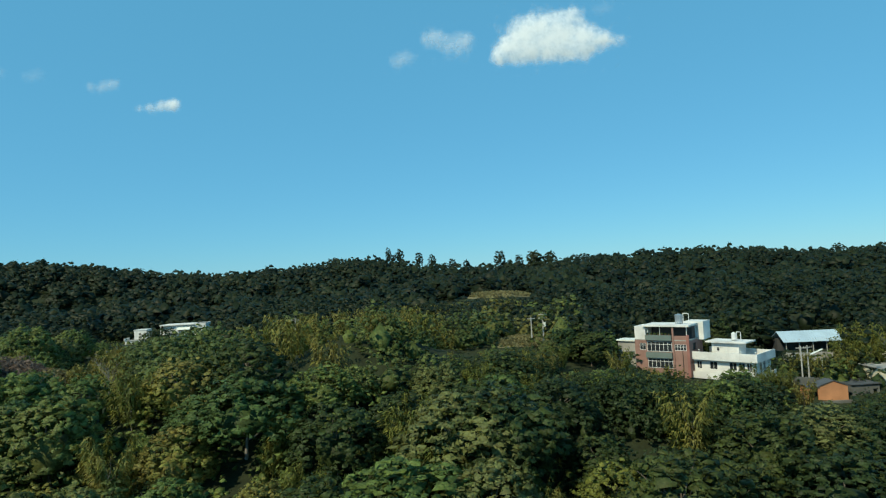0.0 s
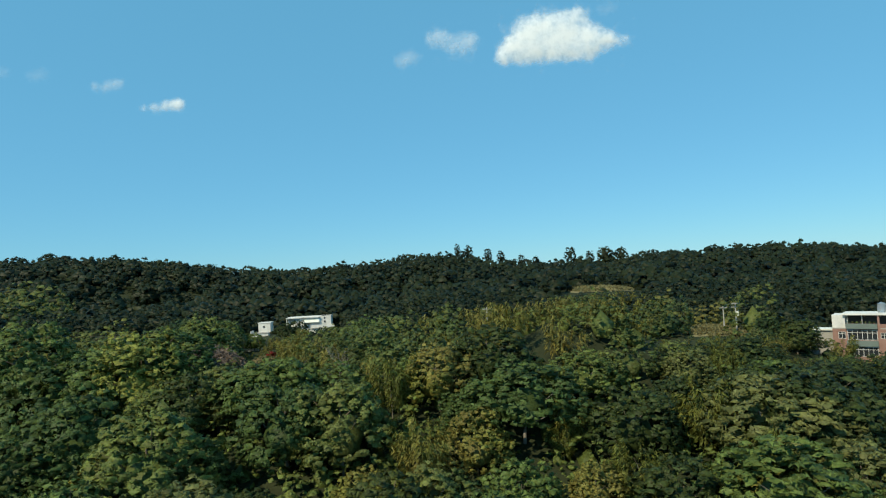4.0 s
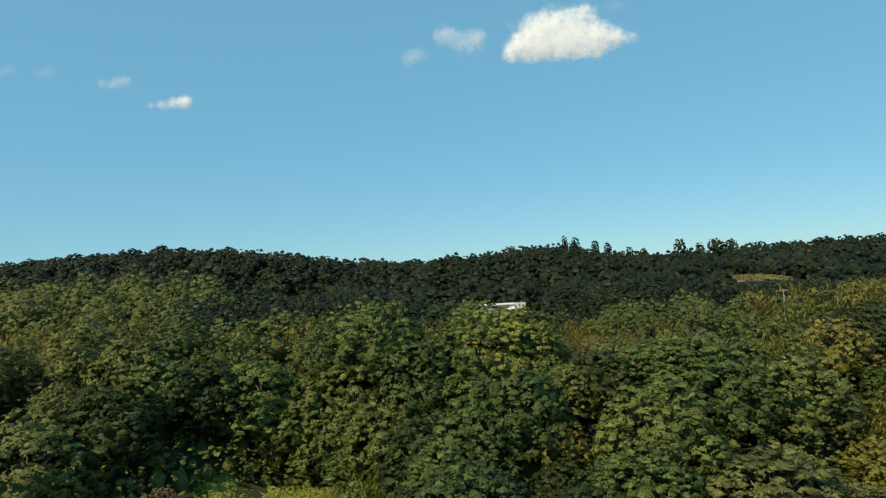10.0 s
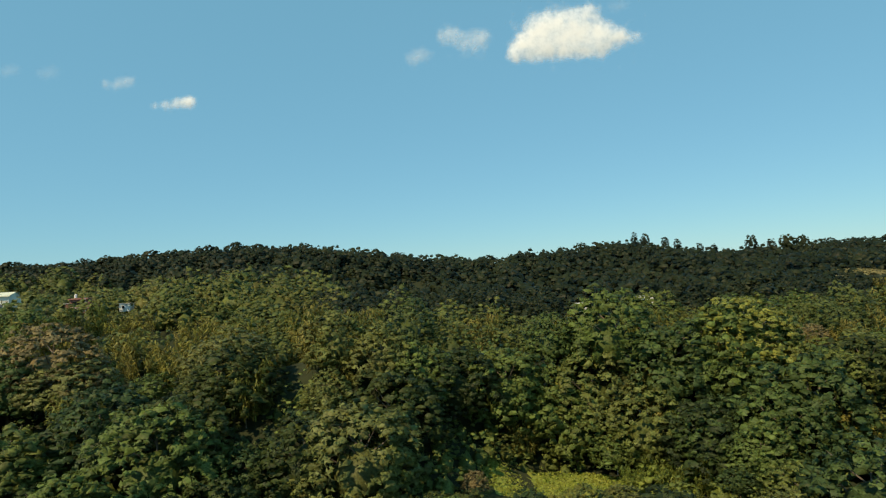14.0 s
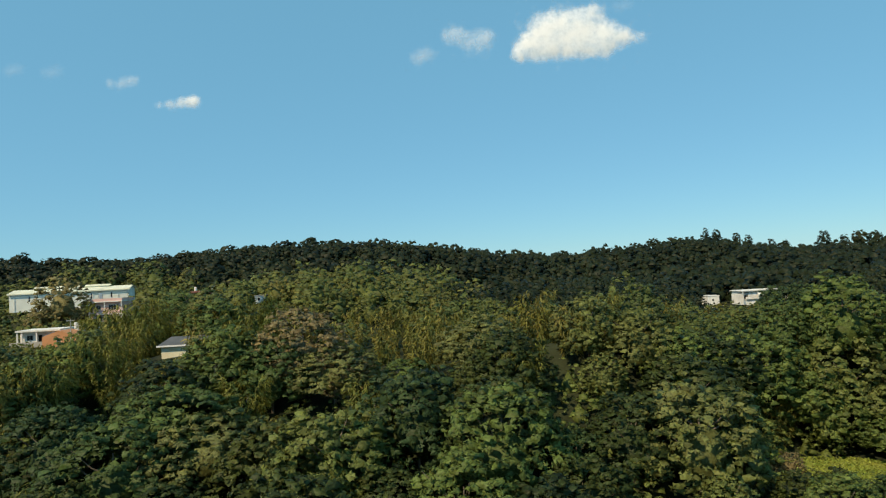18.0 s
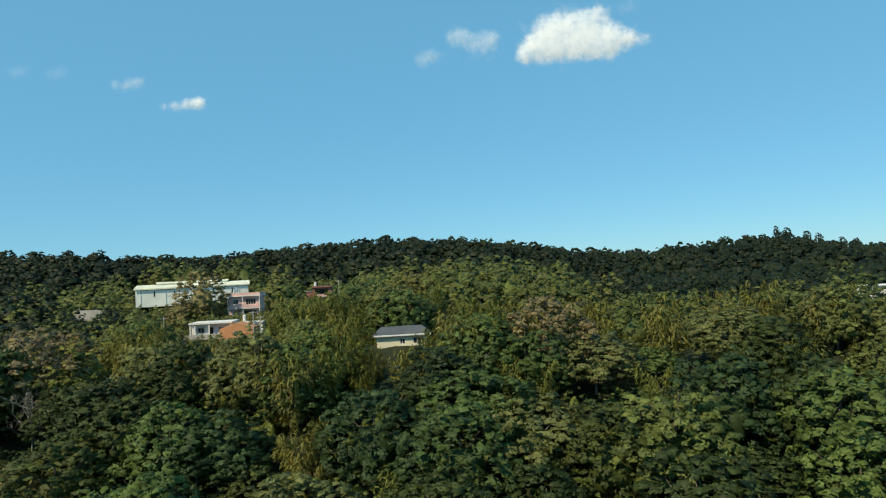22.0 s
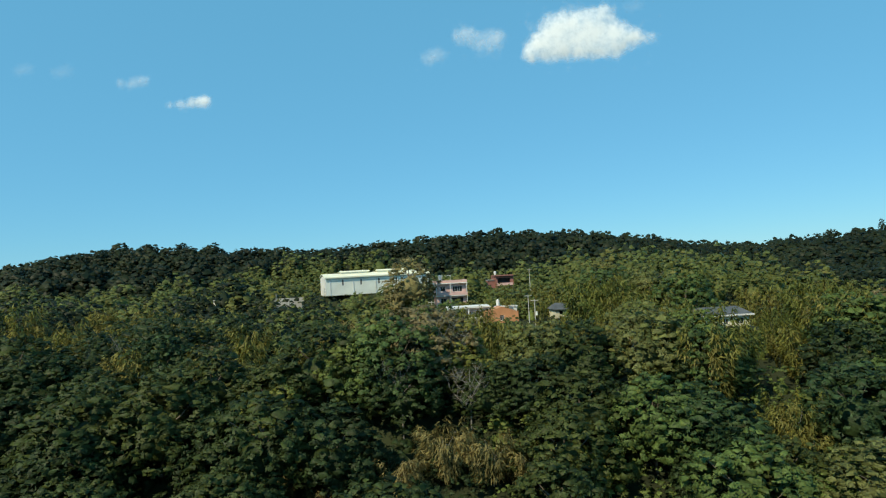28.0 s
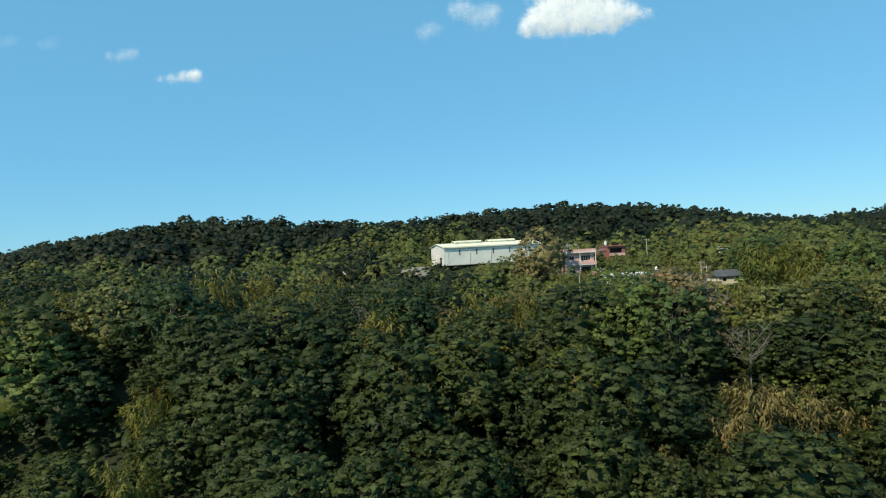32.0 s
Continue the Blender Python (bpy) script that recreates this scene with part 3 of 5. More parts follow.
# single trees that stand out
for pool, x, y, s in ((BROAD, -106, 81, 0.75), (BROAD, -101, 86, 1.1), (SPREAD, -106, 93, 1.1), (BROAD, -115, 99, 1.1), (CANE, -256, 94, 1.5), (CANE, -252.5, 96, 1.42), (BROAD, -241, 140, 1.25), (BROAD, 24, 124, 0.5), (DEEP, 28.5, 122, 0.62), (BROAD, 32, 128, 0.55), (DEEP, 27, 130, 0.55), (CANE, 12, 117, 0.5), (CANE, 17, 115, 0.5), (CANE, 21, 116, 0.6), (BROAD, 20, 121, 0.36), (BROAD, -258.5, 120, 0.95), (CANE, -261, 126, 1.2), (CANE, -234.5, 115, 0.85), (RUST, -206, 101, 0.95), (RUST, -214, 105, 1.7), (CANE, -246.8, 115, 0.45), (GOLD, -305, 187, 1.34), (BLOSSOM, -94.5, 107, 1.42), (BROAD, -99.5, 168, 0.62), (BROAD, -97.5, 143, 1.0), (DEEP, -87, 190, 0.5), (DEEP, -89.5, 186, 0.45), (BROAD, -280.5, 210.5, 0.42), (CANE, -290.5, 120, 1.3), (CANE, -293.5, 121, 1.3), (CANE, -226, 117, 1.6), (CANE, -236.5, 152, 1.7), (LIME, -321, 87, 0.95), (LIME, -281, 77, 0.6), (LIME, -277, 80, 0.5), (GOLD, -309, 184, 0.8), (TAN, -297, 82, 1.35), (TAN, -291, 81, 1.25),
                      (TAN, -286, 80, 1.1), (TAN, -303, 80, 1.0), (TAN, -318, 80, 0.9), (TAN, -312, 78, 0.7),
                      (BROAD, -304, 97, 1.25), (RUST, -299, 102, 1.8), (BROAD, -309, 99, 1.1), (BROAD, -96, 152, 0.7), (BROAD, -100, 149, 0.85), (BROAD, -105, 151, 1.0), (BROAD, -67, 152, 0.5), (BROAD, -61, 150, 0.85), (BROAD, -98.5, 162, 0.75),
                      (BROAD, -92, 164, 0.4), (DEEP, -72, 158, 0.4), (CANE, 84, 126, 1.0), (CANE, 88, 127, 1.0), (CANE, 84, 122, 0.9), (CANE, 88, 119, 0.85), (CANE, 80, 124, 0.75), (CANE, 38, 110, 0.5), (CANE, 46, 107, 0.5), (CANE, 31, 112, 0.7), (BROAD, -297.5, 135, 1.02), (CANE, -293.5, 138, 1.05), (BROAD, -254.8, 105, 0.98), (BROAD, -226, 104, 1.15), (CANE, -249, 107, 1.4), (CANE, -251, 110, 1.2), (CANE, -256, 112, 1.1), (BROAD, -263.5, 141, 0.85), (BROAD, -108, 107, 1.4), (BROAD, -100, 106, 1.35), (BROAD, -117, 112, 1.3), (BROAD, -127, 114, 0.85), (SPREAD, -92, 113, 1.1), (CANE, 56, 108, 0.75), (CANE, 59, 109.5, 0.68), (CANE, 53, 107, 0.75), (CANE, 61.5, 107, 0.6), (BROAD, 48, 103, 0.62), (DEEP, 70, 147, 0.9), (DEEP, 62, 141, 0.75), (BROAD, -137, 106, 1.2), (DEEP, -146, 103, 1.1), (BROAD, -130, 106, 1.1), (BROAD, -122, 107, 1.25), (CANE, -229, 106, 1.45), (CANE, -225, 104, 1.4), (CANE, -221.5, 107, 1.35), (CANE, -263.5, 139, 1.75), (CANE, -260, 142, 1.75), (CANE, -256, 138, 1.6), (BROAD, -246, 152, 1.35), (BROAD, -253, 157, 1.3), (CANE, -240, 148, 1.55), (CANE, -249, 147, 1.5), (TAN, -320, 143, 1.3), (TAN, -315, 144, 1.45), (TAN, -311, 145, 1.25), (TAN, -324, 145, 1.1), (RUST, -144, 84, 0.40), (RUST, -76, 118, 0.6), (RUST, -338, 112, 0.8)):
    plant(pool, x, y, s)

for x, y in spots(rng, 67.5, 105, 9.7):
    k = rng.random() + 0.5 * patchiness(x, y, 14)
    # Stretches of bank in shade: the shade is put into the trees' colour.
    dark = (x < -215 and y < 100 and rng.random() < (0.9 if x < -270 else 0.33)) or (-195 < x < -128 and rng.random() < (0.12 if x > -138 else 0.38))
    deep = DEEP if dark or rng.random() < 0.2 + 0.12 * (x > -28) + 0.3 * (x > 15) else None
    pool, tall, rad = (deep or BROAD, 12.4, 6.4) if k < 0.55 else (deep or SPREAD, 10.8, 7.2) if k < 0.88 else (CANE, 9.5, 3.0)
    if -292 < x < -200 and y > 88 and rng.random() < 0.4:
        pool, tall, rad = CANE, 9.5, 3.0
    if pool is BROAD and rng.random() < 0.13:
        pool = LIME
    scale = rng.choice((0.62, 0.8, 0.95, 1.05, 1.15, 1.25)) * rng.uniform(0.95, 1.05)
    if not is_free(x, y, rad * scale):
        continue
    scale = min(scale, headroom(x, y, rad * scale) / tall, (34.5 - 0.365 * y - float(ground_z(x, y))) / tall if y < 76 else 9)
    if ((x + 296) / 13) ** 2 + ((y - 75) / 8) ** 2 < 1:
        scale = min(scale, 0.36)
    if scale > 0.16:
        plant(pool, x, y, scale)


def scatter(places, templates, r):
    """Copies of the templates' corners and faces at places (x, y, z, scale), as arrays."""
    V, Q, T, N, k = [], [], [], [], 0
    for x, y, z, s in places:
        v, q, t, n = r.choice(templates)
        a = r.uniform(0, 6.283)
        turn = np.array([[math.cos(a), -math.sin(a), 0], [math.sin(a), math.cos(a), 0], [0, 0, 1]])
        V.append((v * s) @ turn.T + (x, y, z))
        Q.append(q + k)
        T.append(t + k)
        N.append(n @ turn.T)
        k += len(v)
    return np.concatenate(V), np.concatenate(Q), np.concatenate(T), np.concatenate(N)


def woodland(name, label, places, templates, mat, seed, category="woodland"):
    """Woods too many to count, in one sheet of crowns."""
    ob = new(name, big_mesh(name, *scatter(places, templates, random.Random(seed)), mat))
    return tagged(ob, label, category, kind="stuff")


MID = [crown(71 + i, 5.6, 8.8, 0.7, 66, 4, 0.42, 0.148, -0.15, 0.27, 0.62, False, 0.7) for i in range(6)]
NEAR = [crown(171 + i, 5.6, 8.8, 0.7, 100, 5, 0.36, 0.125, -0.2, 0.27, 0.62, False, 0.6) for i in range(5)]
BACK = [crown(181 + i, 5.6, 8.8, 0.7, 38, 3, 0.50, 0.19, -0.1, 0.25, 0.66, False, 0.9) for i in range(6)]
FAR = [crown(81 + i, 5.4, 7.4, 0.2, 21, 3, 0.40, 0.265, -0.1, 0.20, 0.74, False, 1.4) for i in range(6)]
SHRUB = [crown(88 + i, 5.0, 8.0, 0.0, 22, 4, 0.36, 0.19, 0.0, 0.3, 0.62, False) for i in range(4)]
CANES = [bamboo_data(161 + i, 2.3, 10.5, 13, 42, 0.26) for i in range(3)]
mid, near, cane, far, scrub, shade, bright, young = [], [], [], [], [], [], [], []
r = random.Random(3)
for x, y in spots(r, 104, 212, 8.4):
    s = r.choice((0.55, 0.75, 0.9, 1.0, 1.1, 1.25)) * r.uniform(0.93, 1.07)
    if is_free(x, y, 4.5 * s):
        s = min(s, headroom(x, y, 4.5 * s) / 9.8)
        if s > 0.2:
            bamboo = patchiness(x, y, 22, 3.3) + 0.5 * (y < 130) - 0.3 * (y > 150) + 0.1 * (x < -320 and y < 185) + 0.55 * (-280 < x < -188 and y < 168) > 0.36
            # Beyond this depth trees get the dark leaf colour painted for shade.
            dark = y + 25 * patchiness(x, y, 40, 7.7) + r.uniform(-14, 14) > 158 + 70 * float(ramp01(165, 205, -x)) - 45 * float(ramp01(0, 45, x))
            # At the far left, near trees join the dark-leaved list: shade by colour.
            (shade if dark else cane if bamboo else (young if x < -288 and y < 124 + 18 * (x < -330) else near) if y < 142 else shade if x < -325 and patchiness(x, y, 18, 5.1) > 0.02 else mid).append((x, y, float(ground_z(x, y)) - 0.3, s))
for x, y in spots(r, 212, 362, 9.2):
    s = r.choice((0.6, 0.8, 0.95, 1.1, 1.2, 1.45) if y < 300 else (0.85, 0.95, 1.0, 1.1)) * r.uniform(0.93, 1.07)
    if is_free(x, y, 4 * s):
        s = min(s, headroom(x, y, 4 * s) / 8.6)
        if s > 0.2:
            # Trees outside the lit stretch take the leaf colour darkened for shade.
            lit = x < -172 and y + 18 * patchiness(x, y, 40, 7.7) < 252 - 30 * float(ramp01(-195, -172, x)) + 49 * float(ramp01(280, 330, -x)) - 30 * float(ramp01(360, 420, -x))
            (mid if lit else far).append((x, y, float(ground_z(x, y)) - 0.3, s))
            if 312 < y < 352:
                far.append((x + 4.6, y + 3, float(ground_z(x + 4.6, y + 3)) - 0.3, r.uniform(0.75, 1.0)))
gloom = []
for x, y in spots(r, 68, 135, 5.2):
    if (25 < x < 100 or y < 100 or (-152 < x < -88 and y < 120)) and is_free(x, y, -1.0) and not (-124 < x < -89 and 84 < y < 106):
        # Scrub at both ends takes the dark leaf tone in place of shade.
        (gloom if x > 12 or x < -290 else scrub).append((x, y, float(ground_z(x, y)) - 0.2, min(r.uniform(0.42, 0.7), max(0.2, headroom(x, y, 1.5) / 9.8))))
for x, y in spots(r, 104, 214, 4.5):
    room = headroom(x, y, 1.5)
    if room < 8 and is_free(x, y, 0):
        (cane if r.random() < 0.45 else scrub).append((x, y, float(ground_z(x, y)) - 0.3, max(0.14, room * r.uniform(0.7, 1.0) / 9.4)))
woodland("shaded_scrub", "green scrub between the trees of the bank, darkened for shade", gloom, SHRUB, LEAF_DEEP, 19, "shrubs")
for x, y in spots(r, 69, 112, 4.8):
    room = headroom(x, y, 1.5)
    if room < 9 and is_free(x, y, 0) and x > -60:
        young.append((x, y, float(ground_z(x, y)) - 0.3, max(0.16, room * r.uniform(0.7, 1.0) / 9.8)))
woodland("young_woodland", "low trees crowding the foot of the slope, dark green tone standing for shade", young, NEAR, LEAF_DEEP, 21)
woodland("shelf_woodland", "mixed green trees along the shelf behind the bank", near, NEAR, LEAF_MID, 22)
woodland("hillside_woodland", "mixed green woodland covering the middle slope", [p for p in mid if p[1] < 172], MID, LEAF_MID, 5)
woodland("high_woodland", "mixed green woodland high on the slope", [p for p in mid if p[1] >= 172], BACK, LEAF_MID, 15)
woodland("bamboo_thicket", "yellow-green bamboo thickets among the hillside woods", cane, CANES, BAMBOO, 6, "bamboo")
for x, y in spots(r, 86, 106, 2.3):
    if -123.5 < x < -108.5 and y < 97 and is_free(x, y, 0):
        bright.append((x, y, float(ground_z(x, y)) - 0.2, r.uniform(0.26, 0.62)))
woodland("bright_scrub", "bright yellow-green scrub at the edge of the clearing", bright[::2], SHRUB, BRIGHT, 12, "shrubs")
woodland("tall_grass", "tall bright green grass at the edge of the clearing", bright[1::2], CANES, BRIGHT, 13, "grass")
dry = [(-91 + 7 * math.cos(2.4 * k) * (k / 14) ** 0.5, 126 + 4.5 * math.sin(2.4 * k) * (k / 14) ** 0.5, r.uniform(0.2, 0.32)) for k in range(14)]
woodland("dry_shrubs", "leafless mauve-grey shrubs on the dry knoll", [(x, y, float(ground_z(x, y)) - 0.2, sc) for x, y, sc in dry], SHRUB, MAUVE, 14, "shrubs")
woodland("upper_woodland", "woods on the foot of the ridge, shade put into their dark colour", shade, BACK, LEAF_FAR, 11)
woodland("ridge_woodland", "woodland covering the long ridge, darkened in colour for shade", far, FAR, LEAF_FAR, 8)
woodland("undergrowth", "low green scrub filling the slope between trees", scrub, SHRUB, LEAF, 9, "shrubs")


# ---- houses ----
def box(bm, x0, x1, y0, y1, z0, z1):
    v = [bm.verts.new(p) for p in ((x0, y0, z0), (x1, y0, z0), (x1, y1, z0), (x0, y1, z0), (x0, y0, z1), (x1, y0, z1), (x1, y1, z1), (x0, y1, z1))]
    for f in ((3, 2, 1, 0), (4, 5, 6, 7), (0, 1, 5, 4), (1, 2, 6, 5), (2, 3, 7, 6), (3, 0, 4, 7)):
        bm.faces.new([v[i] for i in f])


def part(name, bm, mat, parent, label=""):
    me = bpy.data.meshes.new(name)
    bm.to_mesh(me)
    bm.free()
    me.materials.append(mat)
    ob = new(name, me)
    ob.parent = parent
    return tagged(ob, label)


def slab(name, mat, parent, x0, x1, y0, y1, z0, z1, label=""):
    bm = bmesh.new()
    box(bm, x0, x1, y0, y1, z0, z1)
    return part(name, bm, mat, parent, label)


def house(name, label, x, y, z, turn, category="house"):
    root = tagged(new(name), label, category)
    root.matrix_basis = pose(x, y, z, 0, 0, turn)
    return root


def wall(bm, x0, x1, z0, z1, y, thick, holes=()):
    """A wall facing -y with real openings (x0, x1, z0, z1)."""
    xs = sorted({x0, x1, *[h[0] for h in holes], *[h[1] for h in holes]})
    zs = sorted({z0, z1, *[h[2] for h in holes], *[h[3] for h in holes]})
    for xa, xb in zip(xs, xs[1:]):
        for za, zb in zip(zs, zs[1:]):
            if not any(h[0] < (xa + xb) / 2 < h[1] and h[2] < (za + zb) / 2 < h[3] for h in holes):
                box(bm, xa, xb, y, y + thick, za, zb)
    bmesh.ops.remove_doubles(bm, verts=bm.verts, dist=0.001)


def walls(root, w, d, z0, z1, mat, front=(), right=(), left=(), thick=0.2, y=0.0, x=0.0, name="wall", label="", floors=True):
    """Four walls of a storey; the openings are given along each wall. Returns the front one."""
    bm = bmesh.new()
    wall(bm, x, x + w, z0, z1, y, thick, front)
    first = part(name, bm, mat, root, label)
    for side, holes in ((1, right), (-1, left)):
        bm = bmesh.new()
        wall(bm, y + thick, y + d, z0, z1, 0, thick, holes)
        for v in bm.verts:
            v.co = Vector((x + w - thick + v.co.y, v.co.x, v.co.z)) if side > 0 else Vector((x + v.co.y, v.co.x, v.co.z))
        bmesh.ops.recalc_face_normals(bm, faces=bm.faces)
        part(name, bm, mat, root)
    slab(name, mat, root, x + thick, x + w - thick, y + d - thick, y + d, z0, z1)
    # Solid near-black block, standing in for the unlit room.
    slab("interior", INSIDE, root, x + thick + 0.05, x + w - thick - 0.05, y + 1.3, y + d - thick - 0.05, z0 + 0.02, z1 - 0.05)
    return first


def window(root, x0, x1, z0, z1, y, mullions=1, transom=None, mat=None, side=None, bar=0.07):
    """A frame with bars and a pane set back in its opening. side: x of the wall for a window in an end wall."""
    mat = mat or FRAME_WHITE
    bm = bmesh.new()
    for xa, xb, za, zb in [(x0, x0 + bar, z0, z1), (x1 - bar, x1, z0, z1), (x0 + bar, x1 - bar, z1 - bar, z1), (x0 + bar, x1 - bar, z0, z0 + bar)]:
        box(bm, xa, xb, y + 0.03, y + 0.11, za, zb)
    for i in range(mullions):
        c = x0 + (x1 - x0) * (i + 1) / (mullions + 1)
        box(bm, c - bar / 2, c + bar / 2, y + 0.04, y + 0.10, z0 + bar, z1 - bar)
    if transom:
        c = z0 + (z1 - z0) * transom
        box(bm, x0 + bar, x1 - bar, y + 0.035, y + 0.105, c - bar / 2, c + bar / 2)
    glass = bmesh.new()
    box(glass, x0 + bar * 0.5, x1 - bar * 0.5, y + 0.065, y + 0.075, z0 + bar * 0.5, z1 - bar * 0.5)
    if side is not None:
        for b in (bm, glass):
            for v in b.verts:
                v.co = Vector((side - v.co.y, v.co.x, v.co.z))
            bmesh.ops.recalc_face_normals(b, faces=b.faces)
    fr = part("window", bm, mat, root)
    part("pane", glass, GLASS, fr)
    return fr


def cylinder(bm, x, y, z0, z1, r0, r1=None, n=14):
    r1 = r0 if r1 is None else r1
    lo = [bm.verts.new((x + r0 * math.cos(6.2832 * i / n), y + r0 * math.sin(6.2832 * i / n), z0)) for i in range(n)]
    hi = [bm.verts.new((x + r1 * math.cos(6.2832 * i / n), y + r1 * math.sin(6.2832 * i / n), z1)) for i in range(n)]
    for i in range(n):
        bm.faces.new((lo[i], lo[(i + 1) % n], hi[(i + 1) % n], hi[i]))
    bm.faces.new(hi)
    bm.faces.new(lo[::-1])


def on_house(root, x, y, z):
    return root.matrix_basis @ Matrix.Translation((x, y, z))


def water_tank(m, r=0.55, h=1.3, mat=None, label="stainless steel water tank on a rooftop stand", legs=0.4, cage=0.0):
    root = tagged(new("water_tank"), label, "tank")
    root.matrix_basis = m
    bm = bmesh.new()
    cylinder(bm, 0, 0, legs, legs + h, r)
    cylinder(bm, 0, 0, legs + h, legs + h + 0.18, r, r * 0.35)
    cylinder(bm, 0, 0, legs + h + 0.18, legs + h + 0.26, r * 0.3, r * 0.3)
    for k in (0.3, 0.65):
        cylinder(bm, 0, 0, legs + h * k, legs + h * k + 0.06, r * 1.03)
    part("tank", bm, mat or STEEL, root)
    for sx in (-1, 1):
        for sy in (-1, 1):
            slab("leg", CONCRETE, root, sx * r * 0.65 - 0.05, sx * r * 0.65 + 0.05, sy * r * 0.65 - 0.05, sy * r * 0.65 + 0.05, 0, legs)
    if cage:
        bm = bmesh.new()
        for sx in (r + 0.15, r + cage):
            box(bm, sx - 0.05, sx + 0.05, -0.05, 0.05, 0, legs + h + 0.3)
        box(bm, r + 0.10, r + cage + 0.05, -0.06, 0.06, legs + h + 0.25, legs + h + 0.35)
        part("pipe_frame", bm, FRAME_WHITE, root)
    return root


def utility_pole(x, y, h, lean=0.0, arms=1, boxes=False, label="grey concrete utility pole with a crossarm"):
    root = tagged(new("utility_pole"), label, "pole")
    root.matrix_basis = pose(x, y, float(ground_z(x, y)) - 0.3, 0, lean, rng.uniform(-15, 15))
    bm = bmesh.new()
    cylinder(bm, 0, 0, 0, h, 0.17, 0.10, 8)
    part("pole", bm, POLE_GREY, root)
    for i in range(arms):
        slab("crossarm", POLE_GREY, root, -0.9, 0.9, -0.06 - 0.1, -0.1, h - 0.45 - 0.8 * i, h - 0.33 - 0.8 * i)
        for k in (-0.8, -0.4, 0.4, 0.8):
            bm = bmesh.new()
            cylinder(bm, k, -0.13, h - 0.33 - 0.8 * i, h - 0.15 - 0.8 * i, 0.035, 0.03, 6)
            part("insulator", bm, POLE_GREY, root)
    if boxes:
        bm = bmesh.new()
        cylinder(bm, 0.38, 0, h * 0.55, h * 0.55 + 0.9, 0.26, 0.26, 10)
        part("transformer", bm, GREY_TIN, root)
    return root


def gable_roof(root, x0, x1, y0, y1, z_eave, z_ridge, mat, over=0.4, thick=0.12, ribs=0, hip=0.0, label=""):
    """Two slopes along x with thickness and, where wished, standing ribs. hip: how far the ridge stays short of the ends."""
    bm = bmesh.new()
    ym, run = (y0 + y1) / 2, (y1 - y0) / 2 + over
    slope = (z_ridge - z_eave) / ((y1 - y0) / 2)
    ze = z_ridge - slope * run
    xa, xb = x0 - over, x1 + over
    for sgn in (-1, 1):
        pts = [(xa, ym + sgn * run, ze), (xb, ym + sgn * run, ze), (xb - hip, ym, z_ridge), (xa + hip, ym, z_ridge)]
        lo = [bm.verts.new(p) for p in pts]
        hi = [bm.verts.new((p[0], p[1], p[2] + thick)) for p in pts]
        bm.faces.new(hi)
        bm.faces.new(lo[::-1])
        for i in range(4):
            bm.faces.new((lo[i], lo[(i + 1) % 4], hi[(i + 1) % 4], hi[i]))
        for i in range(ribs):
            x = xa + hip + (xb - xa - 2 * hip) * (i + 0.5) / ribs
            q = [(x - 0.04, ym + sgn * run, ze + thick), (x + 0.04, ym + sgn * run, ze + thick), (x + 0.04, ym, z_ridge + thick), (x - 0.04, ym, z_ridge + thick)]
            lo = [bm.verts.new(p) for p in q]
            hi = [bm.verts.new((p[0], p[1], p[2] + 0.05)) for p in q]
            bm.faces.new(hi)
            for j in range(4):
                bm.faces.new((lo[j], lo[(j + 1) % 4], hi[(j + 1) % 4], hi[j]))
    if hip:
        for xe, xr in ((xa, xa + hip), (xb, xb - hip)):
            a, b, c = [bm.verts.new(p) for p in ((xe, ym - run, ze + thick), (xe, ym + run, ze + thick), (xr, ym, z_ridge + thick))]
            bm.faces.new((a, b, c))
    bmesh.ops.recalc_face_normals(bm, faces=bm.faces)
    return part("roof", bm, mat, root, label)


def gable_end(root, x, thick, y0, y1, z0, z1, mat, name="gable"):
    bm = bmesh.new()
    ym = (y0 + y1) / 2
    a = [bm.verts.new(p) for p in ((x, y0, z0), (x, y1, z0), (x, ym, z1))]
    b = [bm.verts.new(p) for p in ((x + thick, y0, z0), (x + thick, y1, z0), (x + thick, ym, z1))]
    bm.faces.new(a)
    bm.faces.new(b[::-1])
    for i in range(3):
        bm.faces.new((a[i], a[(i + 1) % 3], b[(i + 1) % 3], b[i]))
    bmesh.ops.recalc_face_normals(bm, faces=bm.faces)
    return part(name, bm, mat, root)


# tall brick house with a glazed front, in the trees at the start of the line
h = house("brick_house", "three-storey red brick house with green balconies and white windows", 38.9, 127, 5.5, -40)
W = 11.0
walls(h, W, 8, 0, 9.2, BRICK_RED, front=[(1.0, 2.3, 7.2, 8.6), (2.6, 7.6, 7.0, 9.0), (8.1, 10.4, 7.3, 8.5), (2.6, 7.6, 3.7, 5.6)], right=[(2, 4, 7.2, 8.6)])
window(h, 2.6, 7.6, 7.0, 9.0, -0.12, 5, 0.72)
window(h, 1.0, 2.3, 7.2, 8.6, 0.0, 1, 0.7)
window(h, 8.1, 10.4, 7.3, 8.5, 0.0, 3, 0.6)
window(h, 2.6, 7.6, 3.7, 5.6, -0.12, 5, 0.72)
slab("balcony", GREEN_PANEL, h, 2.4, 7.7, -0.55, 0, 5.75, 6.85, "green-grey balcony front")
slab("balcony", GREEN_PANEL, h, 2.4, 7.7, -0.5, 0, 9.25, 10.3, "green-grey balcony front")
slab("floor_slab", CONCRETE, h, 0, W, 0.0, 8, 9.2, 9.4)
slab("pilaster", BRICK_RED, h, 7.75, 8.1, -0.22, 0, 0, 11.9)
